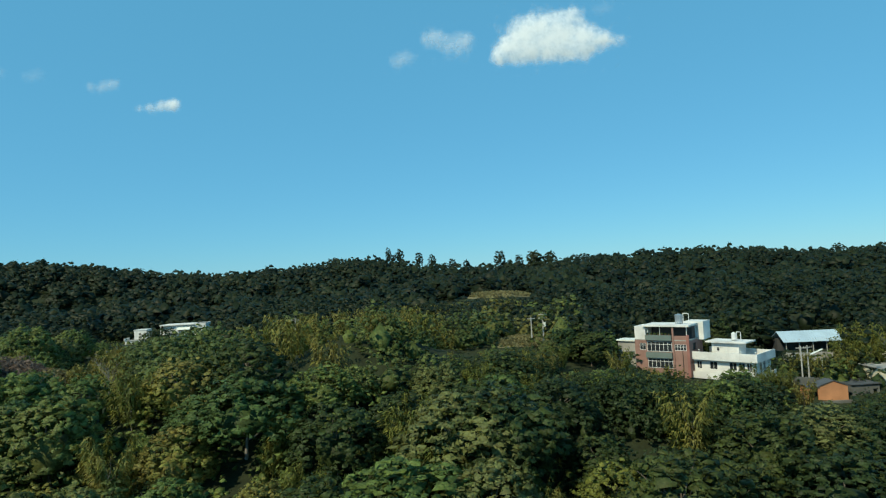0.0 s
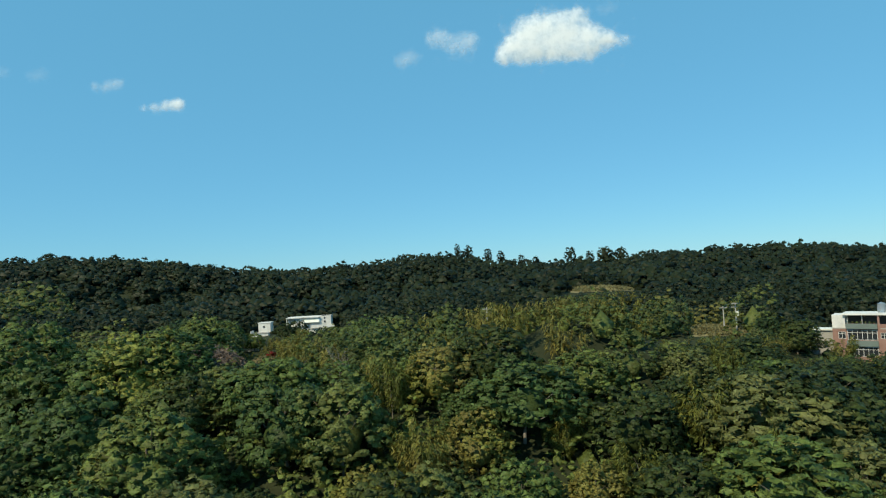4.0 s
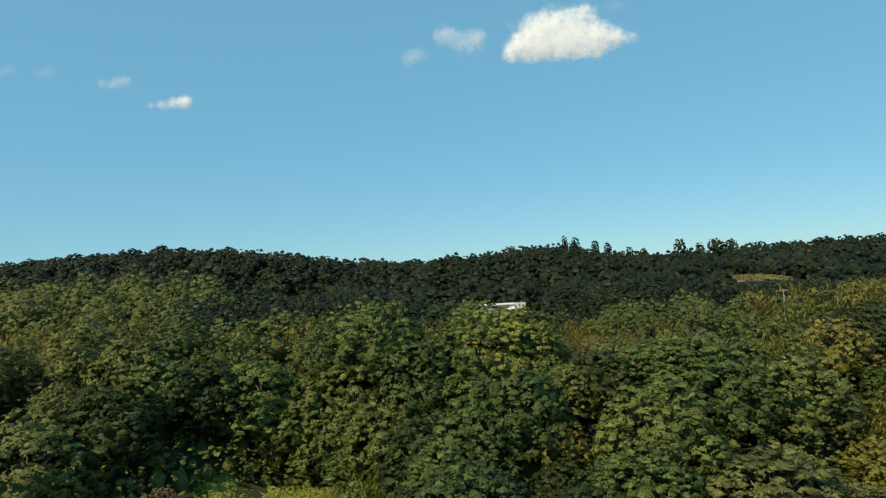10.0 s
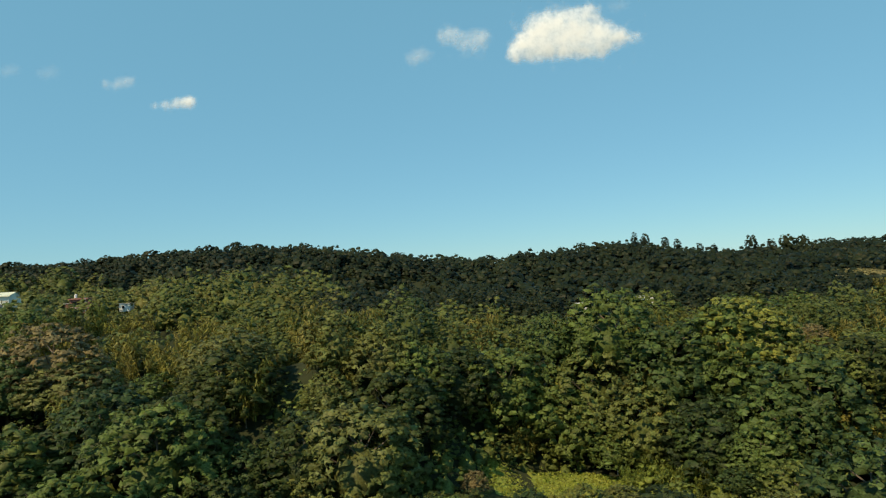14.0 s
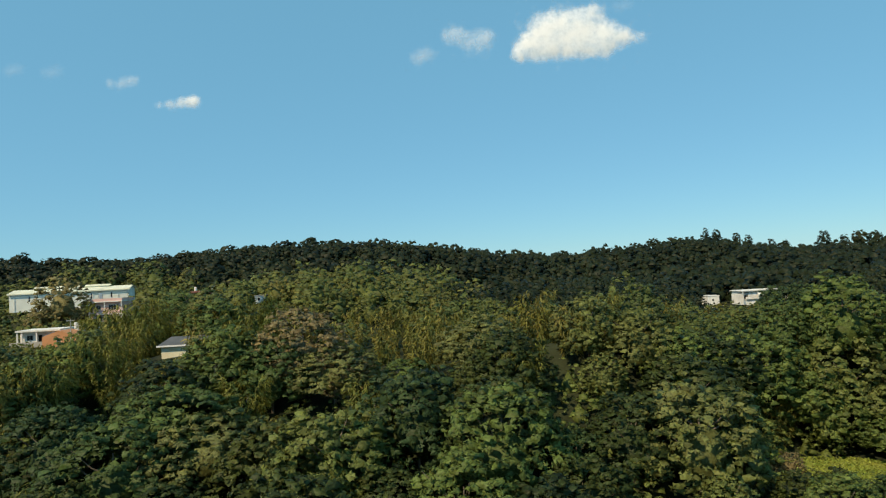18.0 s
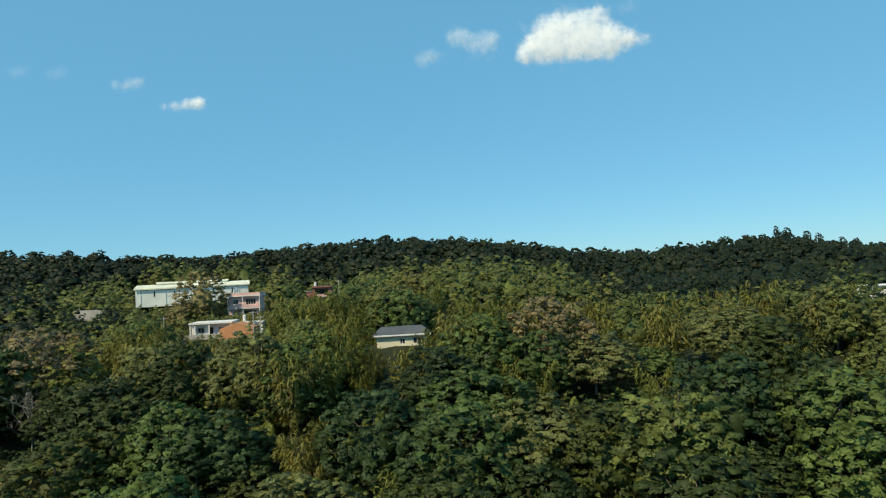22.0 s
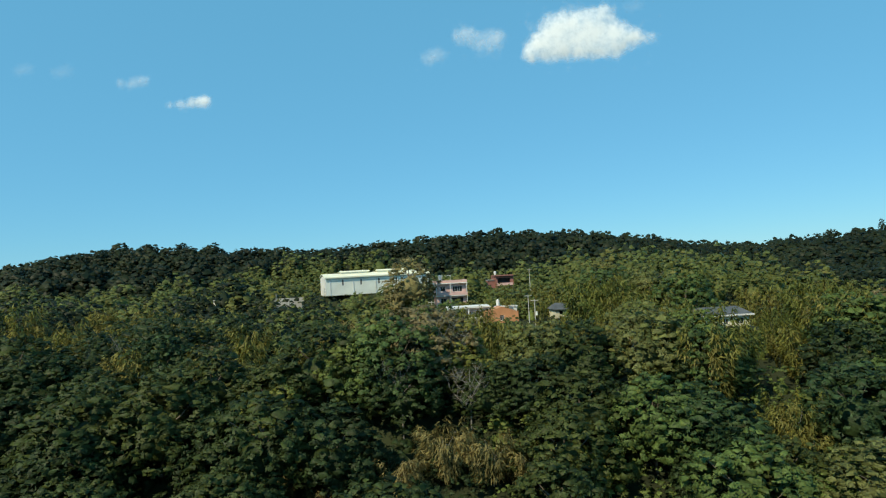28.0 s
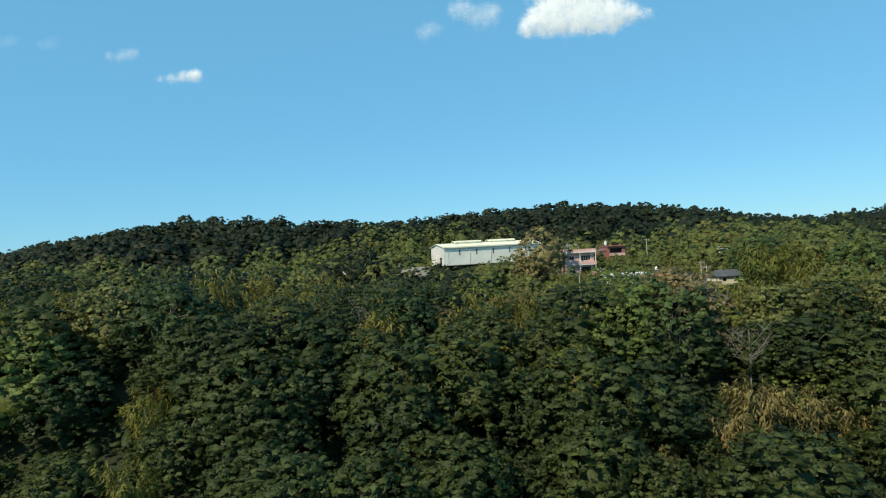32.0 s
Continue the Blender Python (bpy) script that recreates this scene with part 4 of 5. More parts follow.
slab("pilaster", BROWN_BRICK, h, W - 0.45, W + 0.05, -0.3, 0, 0, 10.4)
slab("downpipe", WIRE, h, 9.6, 9.7, -0.1, 0, 0, 7.2)
slab("parapet", BRICK_RED, h, 7.7, W, 0.0, 0.2, 9.4, 10.2)
slab("penthouse_wall", WHITE, h, 0, 2.3, 0.1, 5, 9.4, 12.0)
# Depth of the terrace: its darkness is painted as a near-black block.
slab("penthouse_wall", INSIDE, h, 2.5, 10.6, 3.0, 5.0, 9.4, 12.0, "near-black block for the dim room behind the roof terrace")
for px in (2.6, 5.1, 7.8, 10.4):
    slab("post", FRAME_WHITE, h, px, px + 0.12, 0.3, 0.42, 10.2, 12.0)
slab("roof", WHITE, h, 1.9, W + 0.2, -0.5, 5.5, 12.0, 12.35, "white flat sheet roof")
slab("back_room", WHITE, h, 8.4, 12.2, 5.2, 9.5, 9.0, 12.6, "white rendered stair room")
window(h, 9.6, 10.6, 10.8, 12.0, 5.1, 1)
slab("lean_to", GREY_TIN, h, -5.2, 0, 2.0, 6.0, 8.6, 8.85, "tin lean-to roof")
slab("lean_to_wall", CONCRETE, h, -4.8, 0, 2.4, 5.6, 0, 8.6)
water_tank(on_house(h, 8.4, 2.5, 12.35), 0.75, 1.5, None, "white and steel water tank on the brick house roof", 0.3, 1.2)
for i in range(7):
    s = tagged(new("potted_plant"), "small green potted plant on the roof terrace rail", "plant", "pots on the terrace")
    s.matrix_basis = on_house(h, 2.9 + i * 0.72, -0.28, 10.3)
    bm = bmesh.new()
    cylinder(bm, 0, 0, 0, 0.18, 0.10, 0.14, 8)
    part("pot", bm, BROWN_BRICK, s)
    c = new("leaves", big_mesh("leaves", *crown(300 + i, 0.26, 0.35, 0.12, 9, 9, 0.10, 0.35, fine=False), LEAF))
    c.parent = s

# long white house with a deep parapet
h = house("white_house", "long white two-storey house with deep roof parapet and balcony", 48.6, 121.5, 4.5, -47)
W = 11.4
front = [(3.1, 4.6, 4.75, 6.3), (6.8, 8.2, 4.75, 6.3), (8.5, 9.7, 4.75, 6.3), (10.0, 11.0, 4.75, 6.3), (0.6, 1.6, 4.75, 6.2)]
walls(h, W, 8, 3.3, 6.6, WHITE, front=front, right=[(2.6, 3.6, 4.3, 6.2), (4.4, 5.4, 4.3, 6.2)])
for f in front:
    window(h, *f, 0.0, 1)
window(h, 2.6, 3.6, 4.3, 6.2, 0.0, 1, None, None, W)
window(h, 4.4, 5.4, 4.3, 6.2, 0.0, 1, None, None, W)
slab("base_wall", CONCRETE, h, 1.5, W - 0.4, 0.8, 8, 0, 3.0)
for nm, za, zb in (("roof_parapet", 6.6, 8.15), ("balcony_parapet", 3.0, 4.3)):
    bm = bmesh.new()
    box(bm, -0.3, W + 0.9, -1.0, -0.82, za, zb)
    box(bm, W + 0.72, W + 0.9, -0.82, 8.2, za, zb)
    box(bm, -0.3, W + 0.72, -0.82, 0.0, za, za + 0.18)
    box(bm, W, W + 0.72, 0.0, 8.0, za, za + 0.18)
    part(nm, bm, WHITE, h)
slab("roof_slab", CONCRETE, h, 0.0, W, 0, 8, 6.6, 6.8)
slab("back_parapet", WHITE, h, -0.3, W + 0.7, 8.0, 8.2, 6.6, 8.0)
slab("stair_room", WHITE, h, 2.4, 7.6, 3.0, 6.5, 6.8, 9.6)
window(h, 3.4, 4.0, 7.9, 8.7, 2.88, 0)
slab("stair_roof", WHITE, h, 1.5, 9.2, 2.2, 7.2, 9.6, 9.85)
slab("downpipe", GREY_TIN, h, W - 0.5, W - 0.4, -0.1, 0, 4.3, 6.6)
water_tank(on_house(h, 6.2, 4.5, 9.85), 0.42, 1.2, FRAME_WHITE, "white water tank on a concrete stair room", 0.25, 0.9)
for i in range(5):
    o = tagged(new("satellite_dish" if i == 2 else "roof_vent"), "small grey fitting on the white house parapet", "fitting")
    o.matrix_basis = on_house(h, 1.6 + 2.6 * i, -0.91, 8.15)
    bm = bmesh.new()
    cylinder(bm, 0, 0, 0, 0.35, 0.06, 0.05, 8)
    cylinder(bm, 0, 0, 0.35, 0.45, 0.16, 0.05, 8)
    part("cap", bm, GREY_TIN, o)

# blue-roofed shed on the terrace above
h = house("blue_roofed_shed", "open timber shed under a pale blue tin roof", 73.2, 133, 9.4, -6)
gable_roof(h, 0, 11.5, 0, 6, 2.6, 4.3, BLUE_TIN, 0.5, 0.1, 22, 0, "pale blue ribbed tin roof")
for px in (0.2, 2.9, 5.7, 8.5, 11.2):
    slab("post", CONCRETE, h, px, px + 0.16, 0.1, 0.26, 0, 2.9)
# Near-black back wall, the shed's inner shade given as colour.
slab("back_wall", INSIDE, h, 0, 11.5, 4.0, 6.8, 0, 2.7)
gable_end(h, 6.3, 1.6, -0.7, 0.9, 2.4, 3.2, BLUE_TIN, "porch_gable")
slab("terrace_wall", CONCRETE, h, -1, 15, -0.9, -0.6, -1.6, 0.1)

# orange brick hut and grey store below the lane
h = house("orange_brick_hut", "small orange brick hut with a dark tiled roof", 64.6, 111.2, 3.8, 0)
walls(h, 7.3, 2.4, -1.2, 2.6, ORANGE, front=[(1.0, 1.9, -1.2, 2.3)])
gable_roof(h, 0, 1.9, 0, 2.4, 2.6, 2.9, DARK_TILE, 0.2, 0.12, 0)
bm = bmesh.new()
for a, b in (((1.7, 2.6), (4.7, 3.6)), ((7.7, 2.5), (4.7, 3.6))):
    q = [(a[0], -0.15, a[1]), (b[0], -0.15, b[1]), (b[0], 2.5, b[1]), (a[0], 2.5, a[1])]
    lo, hi = [bm.verts.new(p) for p in q], [bm.verts.new((p[0], p[1], p[2] + 0.14)) for p in q]
    bm.faces.new(lo), bm.faces.new(hi)
    for j in range(4):
        bm.faces.new((lo[j], lo[(j + 1) % 4], hi[(j + 1) % 4], hi[j]))
bmesh.ops.recalc_face_normals(bm, faces=bm.faces)
part("cross_roof", bm, DARK_TILE, h)
bm = bmesh.new()
pts = [(2.0, 2.6), (7.3, 2.6), (4.7, 3.55)]
va, vb = [bm.verts.new((p[0], 0.0, p[1])) for p in pts], [bm.verts.new((p[0], 0.2, p[1])) for p in pts]
bm.faces.new(va), bm.faces.new(vb[::-1])
for j in range(3):
    bm.faces.new((va[j], va[(j + 1) % 3], vb[(j + 1) % 3], vb[j]))
bmesh.ops.recalc_face_normals(bm, faces=bm.faces)
part("gable", bm, ORANGE, h)
slab("plinth", DIRTY, h, -0.4, 7.9, -0.9, 0, -2.0, 0.1)
h = house("grey_store", "low grey cement store with a flat roof", 73.4, 112.4, 3.9, 2, "shed")
walls(h, 5.2, 5, -0.8, 2.3, DIRTY, front=[(4.0, 4.8, -0.8, 1.4)])
slab("roof", DARK_TILE, h, -0.2, 5.4, -0.3, 5.2, 2.3, 2.42)
h = house("pale_green_house", "pale yellow-green rendered house beside the lane", 80.4, 114.5, 4.0, -4)
walls(h, 7, 6, 0, 4.4, CREAM, front=[(0.9, 2.1, 2.2, 3.3), (3.4, 4.6, 2.2, 3.3)])
window(h, 0.9, 2.1, 2.2, 3.3, 0.0, 1)
window(h, 3.4, 4.6, 2.2, 3.3, 0.0, 1)
slab("roof", CONCRETE, h, -0.3, 7.3, -0.3, 6.3, 4.4, 4.6)
h = house("grey_roofed_house", "cream house with a dark grey tiled roof", 88.0, 124, 7.6, -10)
walls(h, 9, 6, 0, 3.8, WHITE, front=[(0.8, 2.0, 1.4, 2.8), (4, 5.4, 1.4, 2.8)])
window(h, 0.8, 2.0, 1.4, 2.8, 0.0, 1)
window(h, 4, 5.4, 1.4, 2.8, 0.0, 1)
gable_roof(h, 0, 9, 0, 6, 3.8, 5.2, DARK_TILE, 0.7, 0.14, 0, 2.2)
bm = bmesh.new()
for i in range(24):
    xa, xb = 61 + i * 1.05, 61 + (i + 1) * 1.05
    box(bm, xa, xb, 117.2 - i * 0.05, 117.45 - i * 0.05, 5.2 - 0.09 * i, 7.75 - 0.10 * i)
lane = part("lane_wall", bm, DIRTY, None)
tagged(lane, "weathered concrete retaining wall along the lane", "wall", kind="structure")

# white house on the hill shelf
h = house("hill_house", "white split-level hillside house with flat roofs and terrace", -92.0, 199.5, 13.45, 4)
walls(h, 9.5, 6, 0.6, 4.0, WHITE, front=[(0.8, 4.2, 2.4, 3.7), (5.6, 6.6, 1.6, 3.0)])
window(h, 0.8, 4.2, 2.4, 3.7, 0.0, 3)
window(h, 5.6, 6.6, 1.6, 3.0, 0.0, 1)
slab("roof", WHITE, h, -0.4, 10.4, -1.4, 6.4, 5.0, 5.25, "white flat roof slab")
slab("upper_wall", WHITE, h, 0.2, 10.0, 0.4, 6, 4.0, 5.0)
for px in (-0.2, 4.9):
    slab("post", WHITE, h, px, px + 0.22, -1.2, -0.98, 2.3, 5.0)
walls(h, 3.6, 5, 2.4, 5.4, WHITE, front=[(1.2, 1.9, 3.2, 3.9), (1.2, 1.9, 4.3, 5.0)], x=10.4, y=-0.6)
window(h, 11.6, 12.3, 3.2, 3.9, -0.72, 0)
window(h, 11.6, 12.3, 4.3, 5.0, -0.72, 0)
bm = bmesh.new()
q = [bm.verts.new((x, y, z + dz)) for dz in (0, 0.06) for x, y, z in ((5.0, -1.9, 3.5), (10.3, -1.9, 3.5), (10.3, -0.1, 4.9), (5.0, -0.1, 4.9))]
for f in ((3, 2, 1, 0), (4, 5, 6, 7), (0, 1, 5, 4), (1, 2, 6, 5), (2, 3, 7, 6), (3, 0, 4, 7)):
    bm.faces.new([q[i] for i in f])
part("awning", bm, GREY_TIN, h, "sloping pale grey tin awning")
slab("terrace_parapet", WHITE, h, 7.6, 15.2, -2.6, -2.4, 1.6, 2.7)
slab("terrace_floor", CONCRETE, h, 7.6, 15.2, -2.4, -0.6, 1.6, 1.8)
walls(h, 6.4, 4, -0.8, 1.6, WHITE, front=[(1.6, 2.4, -0.6, 1.0), (4.2, 5.2, 0.0, 1.0)], x=8.4, y=-2.2)
slab("garden_wall", WHITE, h, 0.0, 4.8, -2.6, -2.4, 0.2, 1.5)
h = house("stepped_house", "small white house stepping down the slope, with a tower room", -102.2, 201.5, 11.8, 3)
walls(h, 3.9, 4.2, 2.6, 5.5, WHITE, front=[(1.4, 2.2, 3.8, 4.6)])
window(h, 1.4, 2.2, 3.8, 4.6, 0.0, 0)
slab("roof", WHITE, h, -0.15, 4.05, -0.15, 4.35, 5.5, 5.68, "white flat roof slab")
walls(h, 5.2, 3.4, -0.6, 2.45, WHITE, front=[(0.7, 1.6, 0.6, 1.7), (2.9, 3.9, 0.6, 1.7)], x=-1.5, y=-3.5)
for px in (0.7, 2.9):
    window(h, px, px + 0.95, 0.6, 1.7, -3.5, 1)
slab("terrace_slab", CONCRETE, h, -1.7, 3.9, -3.7, 0.0, 2.45, 2.6)
slab("terrace_parapet", WHITE, h, -1.7, -1.5, -3.7, 0.0, 2.6, 3.3)
h = house("garden_hut", "low white hut with two windows under a dark roof", -95.2, 164.5, 12.5, 3, "hut")
walls(h, 3.6, 3, -0.6, 2.0, WHITE, front=[(0.5, 1.3, 0.7, 1.5), (2.0, 2.8, 0.7, 1.5)])
window(h, 0.5, 1.3, 0.7, 1.5, 0.0, 0)
window(h, 2.0, 2.8, 0.7, 1.5, 0.0, 0)
gable_roof(h, 0, 3.6, 0, 3, 2.0, 2.6, DARK_TILE, 0.35, 0.1)

# cream house with a hipped grey roof
h = house("cream_house", "low cream house under a hipped dark grey roof", -245.4, 121.5, 15.6, 3)
walls(h, 10.0, 6, 0, 2.7, CREAM, front=[(4.6, 5.6, 0.7, 1.8), (7.2, 8.8, 0.7, 1.9)])
window(h, 4.6, 5.6, 0.7, 1.8, 0.0, 1)
window(h, 7.2, 8.8, 0.7, 1.9, 0.0, 1)
slab("eave_board", FRAME_WHITE, h, -0.7, 10.7, -0.78, -0.7, 2.35, 2.65)
gable_roof(h, 0, 10.0, 0, 6, 2.7, 3.9, DARK_TILE, 0.7, 0.14, 0, 1.6, "dark grey tiled hipped roof")

# long cream shed
h = house("long_shed", "long cream tin shed with ridge vents and slit windows", -334.2, 206.0, 24.0, 18, "shed")
slits = [(5.5 + 6.2 * i, 6.1 + 6.2 * i, 3.2, 5.2) for i in range(5)]
walls(h, 36, 13, 0, 6.2, GREY_TIN, front=slits, left=[(2.0, 4.5, 0, 2.6)])
for s in slits:
    window(h, *s, 0.0, 0, 0.5)
gable_end(h, 0.0, 0.2, 0, 13, 6.2, 7.3, WHITE)
gable_end(h, 35.8, 0.2, 0, 13, 6.2, 7.3, GREY_TIN)
slab("end_cladding", WHITE, h, -0.06, 0.0, 0, 1.9, 0, 6.2)
slab("end_cladding", WHITE, h, -0.06, 0.0, 4.6, 13, 0, 6.2)
slab("end_cladding", WHITE, h, -0.06, 0.0, 1.9, 4.6, 2.7, 6.2)
gable_roof(h, 0, 36, 0, 13, 6.2, 7.3, CREAM_TIN, 0.5, 0.12, 60, 0, "cream ribbed tin roof")
slab("eave_gutter", CREAM_TIN, h, -0.5, 36.5, -0.68, -0.52, 5.8, 6.1)
for xa, xb in ((6, 16), (19, 29)):
    gable_roof(h, xa, xb, 5.2, 7.8, 7.75, 8.1, CREAM_TIN, 0.3, 0.1, 16, 0, "raised ridge vent")
    slab("vent_side", GREY_TIN, h, xa, xb, 5.3, 5.4, 6.9, 7.85)
for k in range(5):
    bm = bmesh.new()
    cylinder(bm, 1.5 + 7.8 * k, -0.12, 0, 6.0, 0.07, 0.07, 6)
    part("downpipe", bm, FRAME_WHITE, h)

# pink house
h = house("pink_house", "two-storey pink tiled house with balconies and rooftop tank", -297.3, 189, 19.2, 6)
up = [(1.2, 2.8, 4.7, 6.1), (5.0, 8.0, 4.5, 6.2)]
walls(h, 9.2, 8, 3.4, 7.0, PINK, front=up)
window(h, *up[0], 0.0, 1)
window(h, *up[1], 0.0, 3)
walls(h, 9.2, 8, 0, 3.2, PINK, front=[(1.2, 3.0, 0.4, 2.6), (4.4, 8.2, 0.2, 2.6)])
window(h, 1.2, 3.0, 0.4, 2.6, 0.0, 1)
slab("floor_slab", WHITE, h, -0.3, 9.5, -1.2, 8.1, 3.2, 3.4)
slab("balcony_parapet", PINK, h, -0.3, 9.5, -1.2, -1.05, 3.4, 4.2)
slab("roof_slab", WHITE, h, -0.4, 9.6, -1.2, 8.3, 7.0, 7.25)
slab("roof_parapet", PINK, h, -0.3, 9.5, -1.0, -0.85, 7.25, 8.1)
slab("roof_parapet", PINK, h, -0.3, -0.15, -0.85, 8.2, 7.25, 8.1)
slab("roof_parapet", PINK, h, 9.35, 9.5, -0.85, 8.2, 7.25, 8.1)
for px in (-0.2, 4.2, 9.2):
    slab("post", WHITE, h, px, px + 0.2, -1.15, -0.95, 0, 7.0)
bm = bmesh.new()
for px in (2.0, 4.6):
    box(bm, px, px + 0.06, 1, 1.06, 7.25, 9.9)
box(bm, 2.06, 4.6, 1.0, 1.06, 9.5, 9.56)
part("drying_frame", bm, FRAME_WHITE, h)
water_tank(on_house(h, 1.6, 3, 7.25), 0.6, 1.5, None, "steel water tank on the pink house roof", 0.8)

# flat white house and orange hut in front
h = house("flat_roofed_house", "low white house with a thick flat roof and open porch", -294.2, 152.5, 17.4, 5)
slab("roof", WHITE, h, -0.3, 10.2, -1.6, 6, 3.1, 3.5)
for px in (-0.1, 1.0, 4.4, 9.6):
    slab("post", WHITE, h, px, px + 0.3, -1.4, -1.1, 0, 3.1)
walls(h, 10, 5.5, 0, 3.1, WHITE, front=[(1.5, 3.0, 0.9, 2.2), (4.2, 5.2, 0, 2.2), (6.4, 8.6, 0.9, 2.2)])
window(h, 1.5, 3.0, 0.9, 2.2, 0.0, 1)
window(h, 6.4, 8.6, 0.9, 2.2, 0.0, 2)
slab("porch_wall", CONCRETE, h, -1.2, 10.2, -2.4, -2.2, -0.6, 0.7)
h = house("orange_gabled_hut", "orange brick hut with a low gabled front", -285.6, 147.5, 16.8, 4, "hut")
walls(h, 7.8, 6, 0, 2.6, ORANGE, front=[(3.3, 4.3, 0.6, 1.9)])
window(h, 3.3, 4.3, 0.6, 1.9, 0.0, 1)
bm = bmesh.new()
pts = [(0, 2.6), (7.8, 2.6), (3.9, 3.9)]
va, vb = [bm.verts.new((p[0], 0.0, p[1])) for p in pts], [bm.verts.new((p[0], 6.0, p[1])) for p in pts]
bm.faces.new(va), bm.faces.new(vb[::-1])
for j in range(3):
    bm.faces.new((va[j], va[(j + 1) % 3], vb[(j + 1) % 3], vb[j]))
bmesh.ops.recalc_face_normals(bm, faces=bm.faces)
part("gable", bm, ORANGE, h)
slab("back_roof", WHITE, h, 3.5, 9.0, 6.2, 9.5, 3.4, 3.65)
slab("back_wall", WHITE, h, 3.8, 8.8, 6.4, 9.3, 0, 3.4)
water_tank(on_house(h, 4.2, 7.4, 3.65), 0.42, 1.3, FRAME_WHITE, "white rooftop water tank behind the orange hut", 0.2)
h = house("grey_cottage", "low grey-roofed cottage half hidden in trees", -268.5, 150, 17.0, 8)
walls(h, 7.0, 5, 0, 2.3, CREAM, front=[(1, 2, 0.9, 1.8), (4.4, 5.4, 0.9, 1.8)])
gable_roof(h, 0, 7.0, 0, 5, 2.3, 3.5, DARK_TILE, 0.5, 0.12, 0, 1.2)
h = house("brown_brick_house", "brown brick house with balcony and rooftop tank", -276.6, 214, 22.6, 6)
walls(h, 6.4, 8, 0, 4.9, BROWN_BRICK, front=[(0.8, 5.2, 2.6, 4.2), (1.2, 2.4, 0.4, 1.6)])
slab("balcony_parapet", PINK, h, 0.4, 6.0, -0.9, -0.75, 1.6, 2.5)
slab("balcony_floor", CONCRETE, h, 0.4, 6.0, -0.75, 0, 1.6, 1.75)
slab("roof", BROWN_BRICK, h, -0.3, 6.3, -0.8, 6.2, 4.9, 5.3)
slab("side_wing", BROWN_BRICK, h, -2.4, 0, 1, 5, 0, 3.6)
slab("wing_roof", CONCRETE, h, -2.6, -0.3, 0.7, 5.3, 3.6, 3.8)
water_tank(on_house(h, 0.6, 3, 5.3), 0.45, 1.1, FRAME_WHITE, "white water tank on the brown house", 0.2)
for nm, x, y, z, w, lab in (("far_hut", -366, 190, 23.0, 6, "small white hut among hillside trees"), ("far_hut", -248, 192, 23.2, 3.2, "pale hut showing above the trees"), ("far_hut", -14, 240, 22.0, 2.6, "tiny white hut near a far clearing")):
    h = house(nm, lab, x, y, z, 5, "hut")
    walls(h, w, 3.5, 0, 2.4, WHITE, front=[(0.8, 1.6, 0.9, 1.8)])
    slab("roof", CONCRETE, h, -0.2, w + 0.2, -0.3, 3.7, 2.4, 2.55)
bm = bmesh.new()
box(bm, -349, -339.5, 196.0, 196.3, 21.0, 24.3)
tagged(part("retaining_wall", bm, CONCRETE, None), "pale concrete retaining wall below the long shed", "wall", kind="structure")

for x, y, hh, arms, bx in ((68.4, 119, 7.0, 1, False), (69.9, 119.4, 7.0, 1, False), (-32, 131, 9.8, 1, False), (20.6, 130, 6.6, 2, True), (18.2, 130.5, 5.2, 1, False),
                           (-298.5, 147, 10.5, 1, False), (-303, 150, 9.5, 0, False), (-276, 143, 9.5, 1, False), (-274.5, 143.5, 8.5, 1, True), (-303, 198, 12, 1, False),
                           (-349, 199, 11, 0, False), (-266, 205, 10, 1, False)):
    utility_pole(x, y, hh, 0, arms, bx)

arm = bmesh.new()
a, b = (0.1, -0.05, 4.6), (3.0, -0.05, 5.7)
q = [arm.verts.new((p[0], p[1] + dy, p[2] + dz)) for p in (a, b) for dy, dz in ((0, 0), (0.5, 0), (0.5, 0.14), (0, 0.14))]
for f in ((0, 1, 2, 3), (7, 6, 5, 4), (0, 4, 5, 1), (1, 5, 6, 2), (2, 6, 7, 3), (3, 7, 4, 0)):
    arm.faces.new([q[i] for i in f])
awning = tagged(new("tin_awning"), "small sloping tin awning fixed beside the poles", "awning")
awning.matrix_basis = pose(69.9, 119.4, float(ground_z(69.9, 119.4)))
part("sheet", arm, GREY_TIN, awning)
slab("post", POLE_GREY, awning, 2.8, 2.9, 0.15, 0.25, -0.3, 5.65)

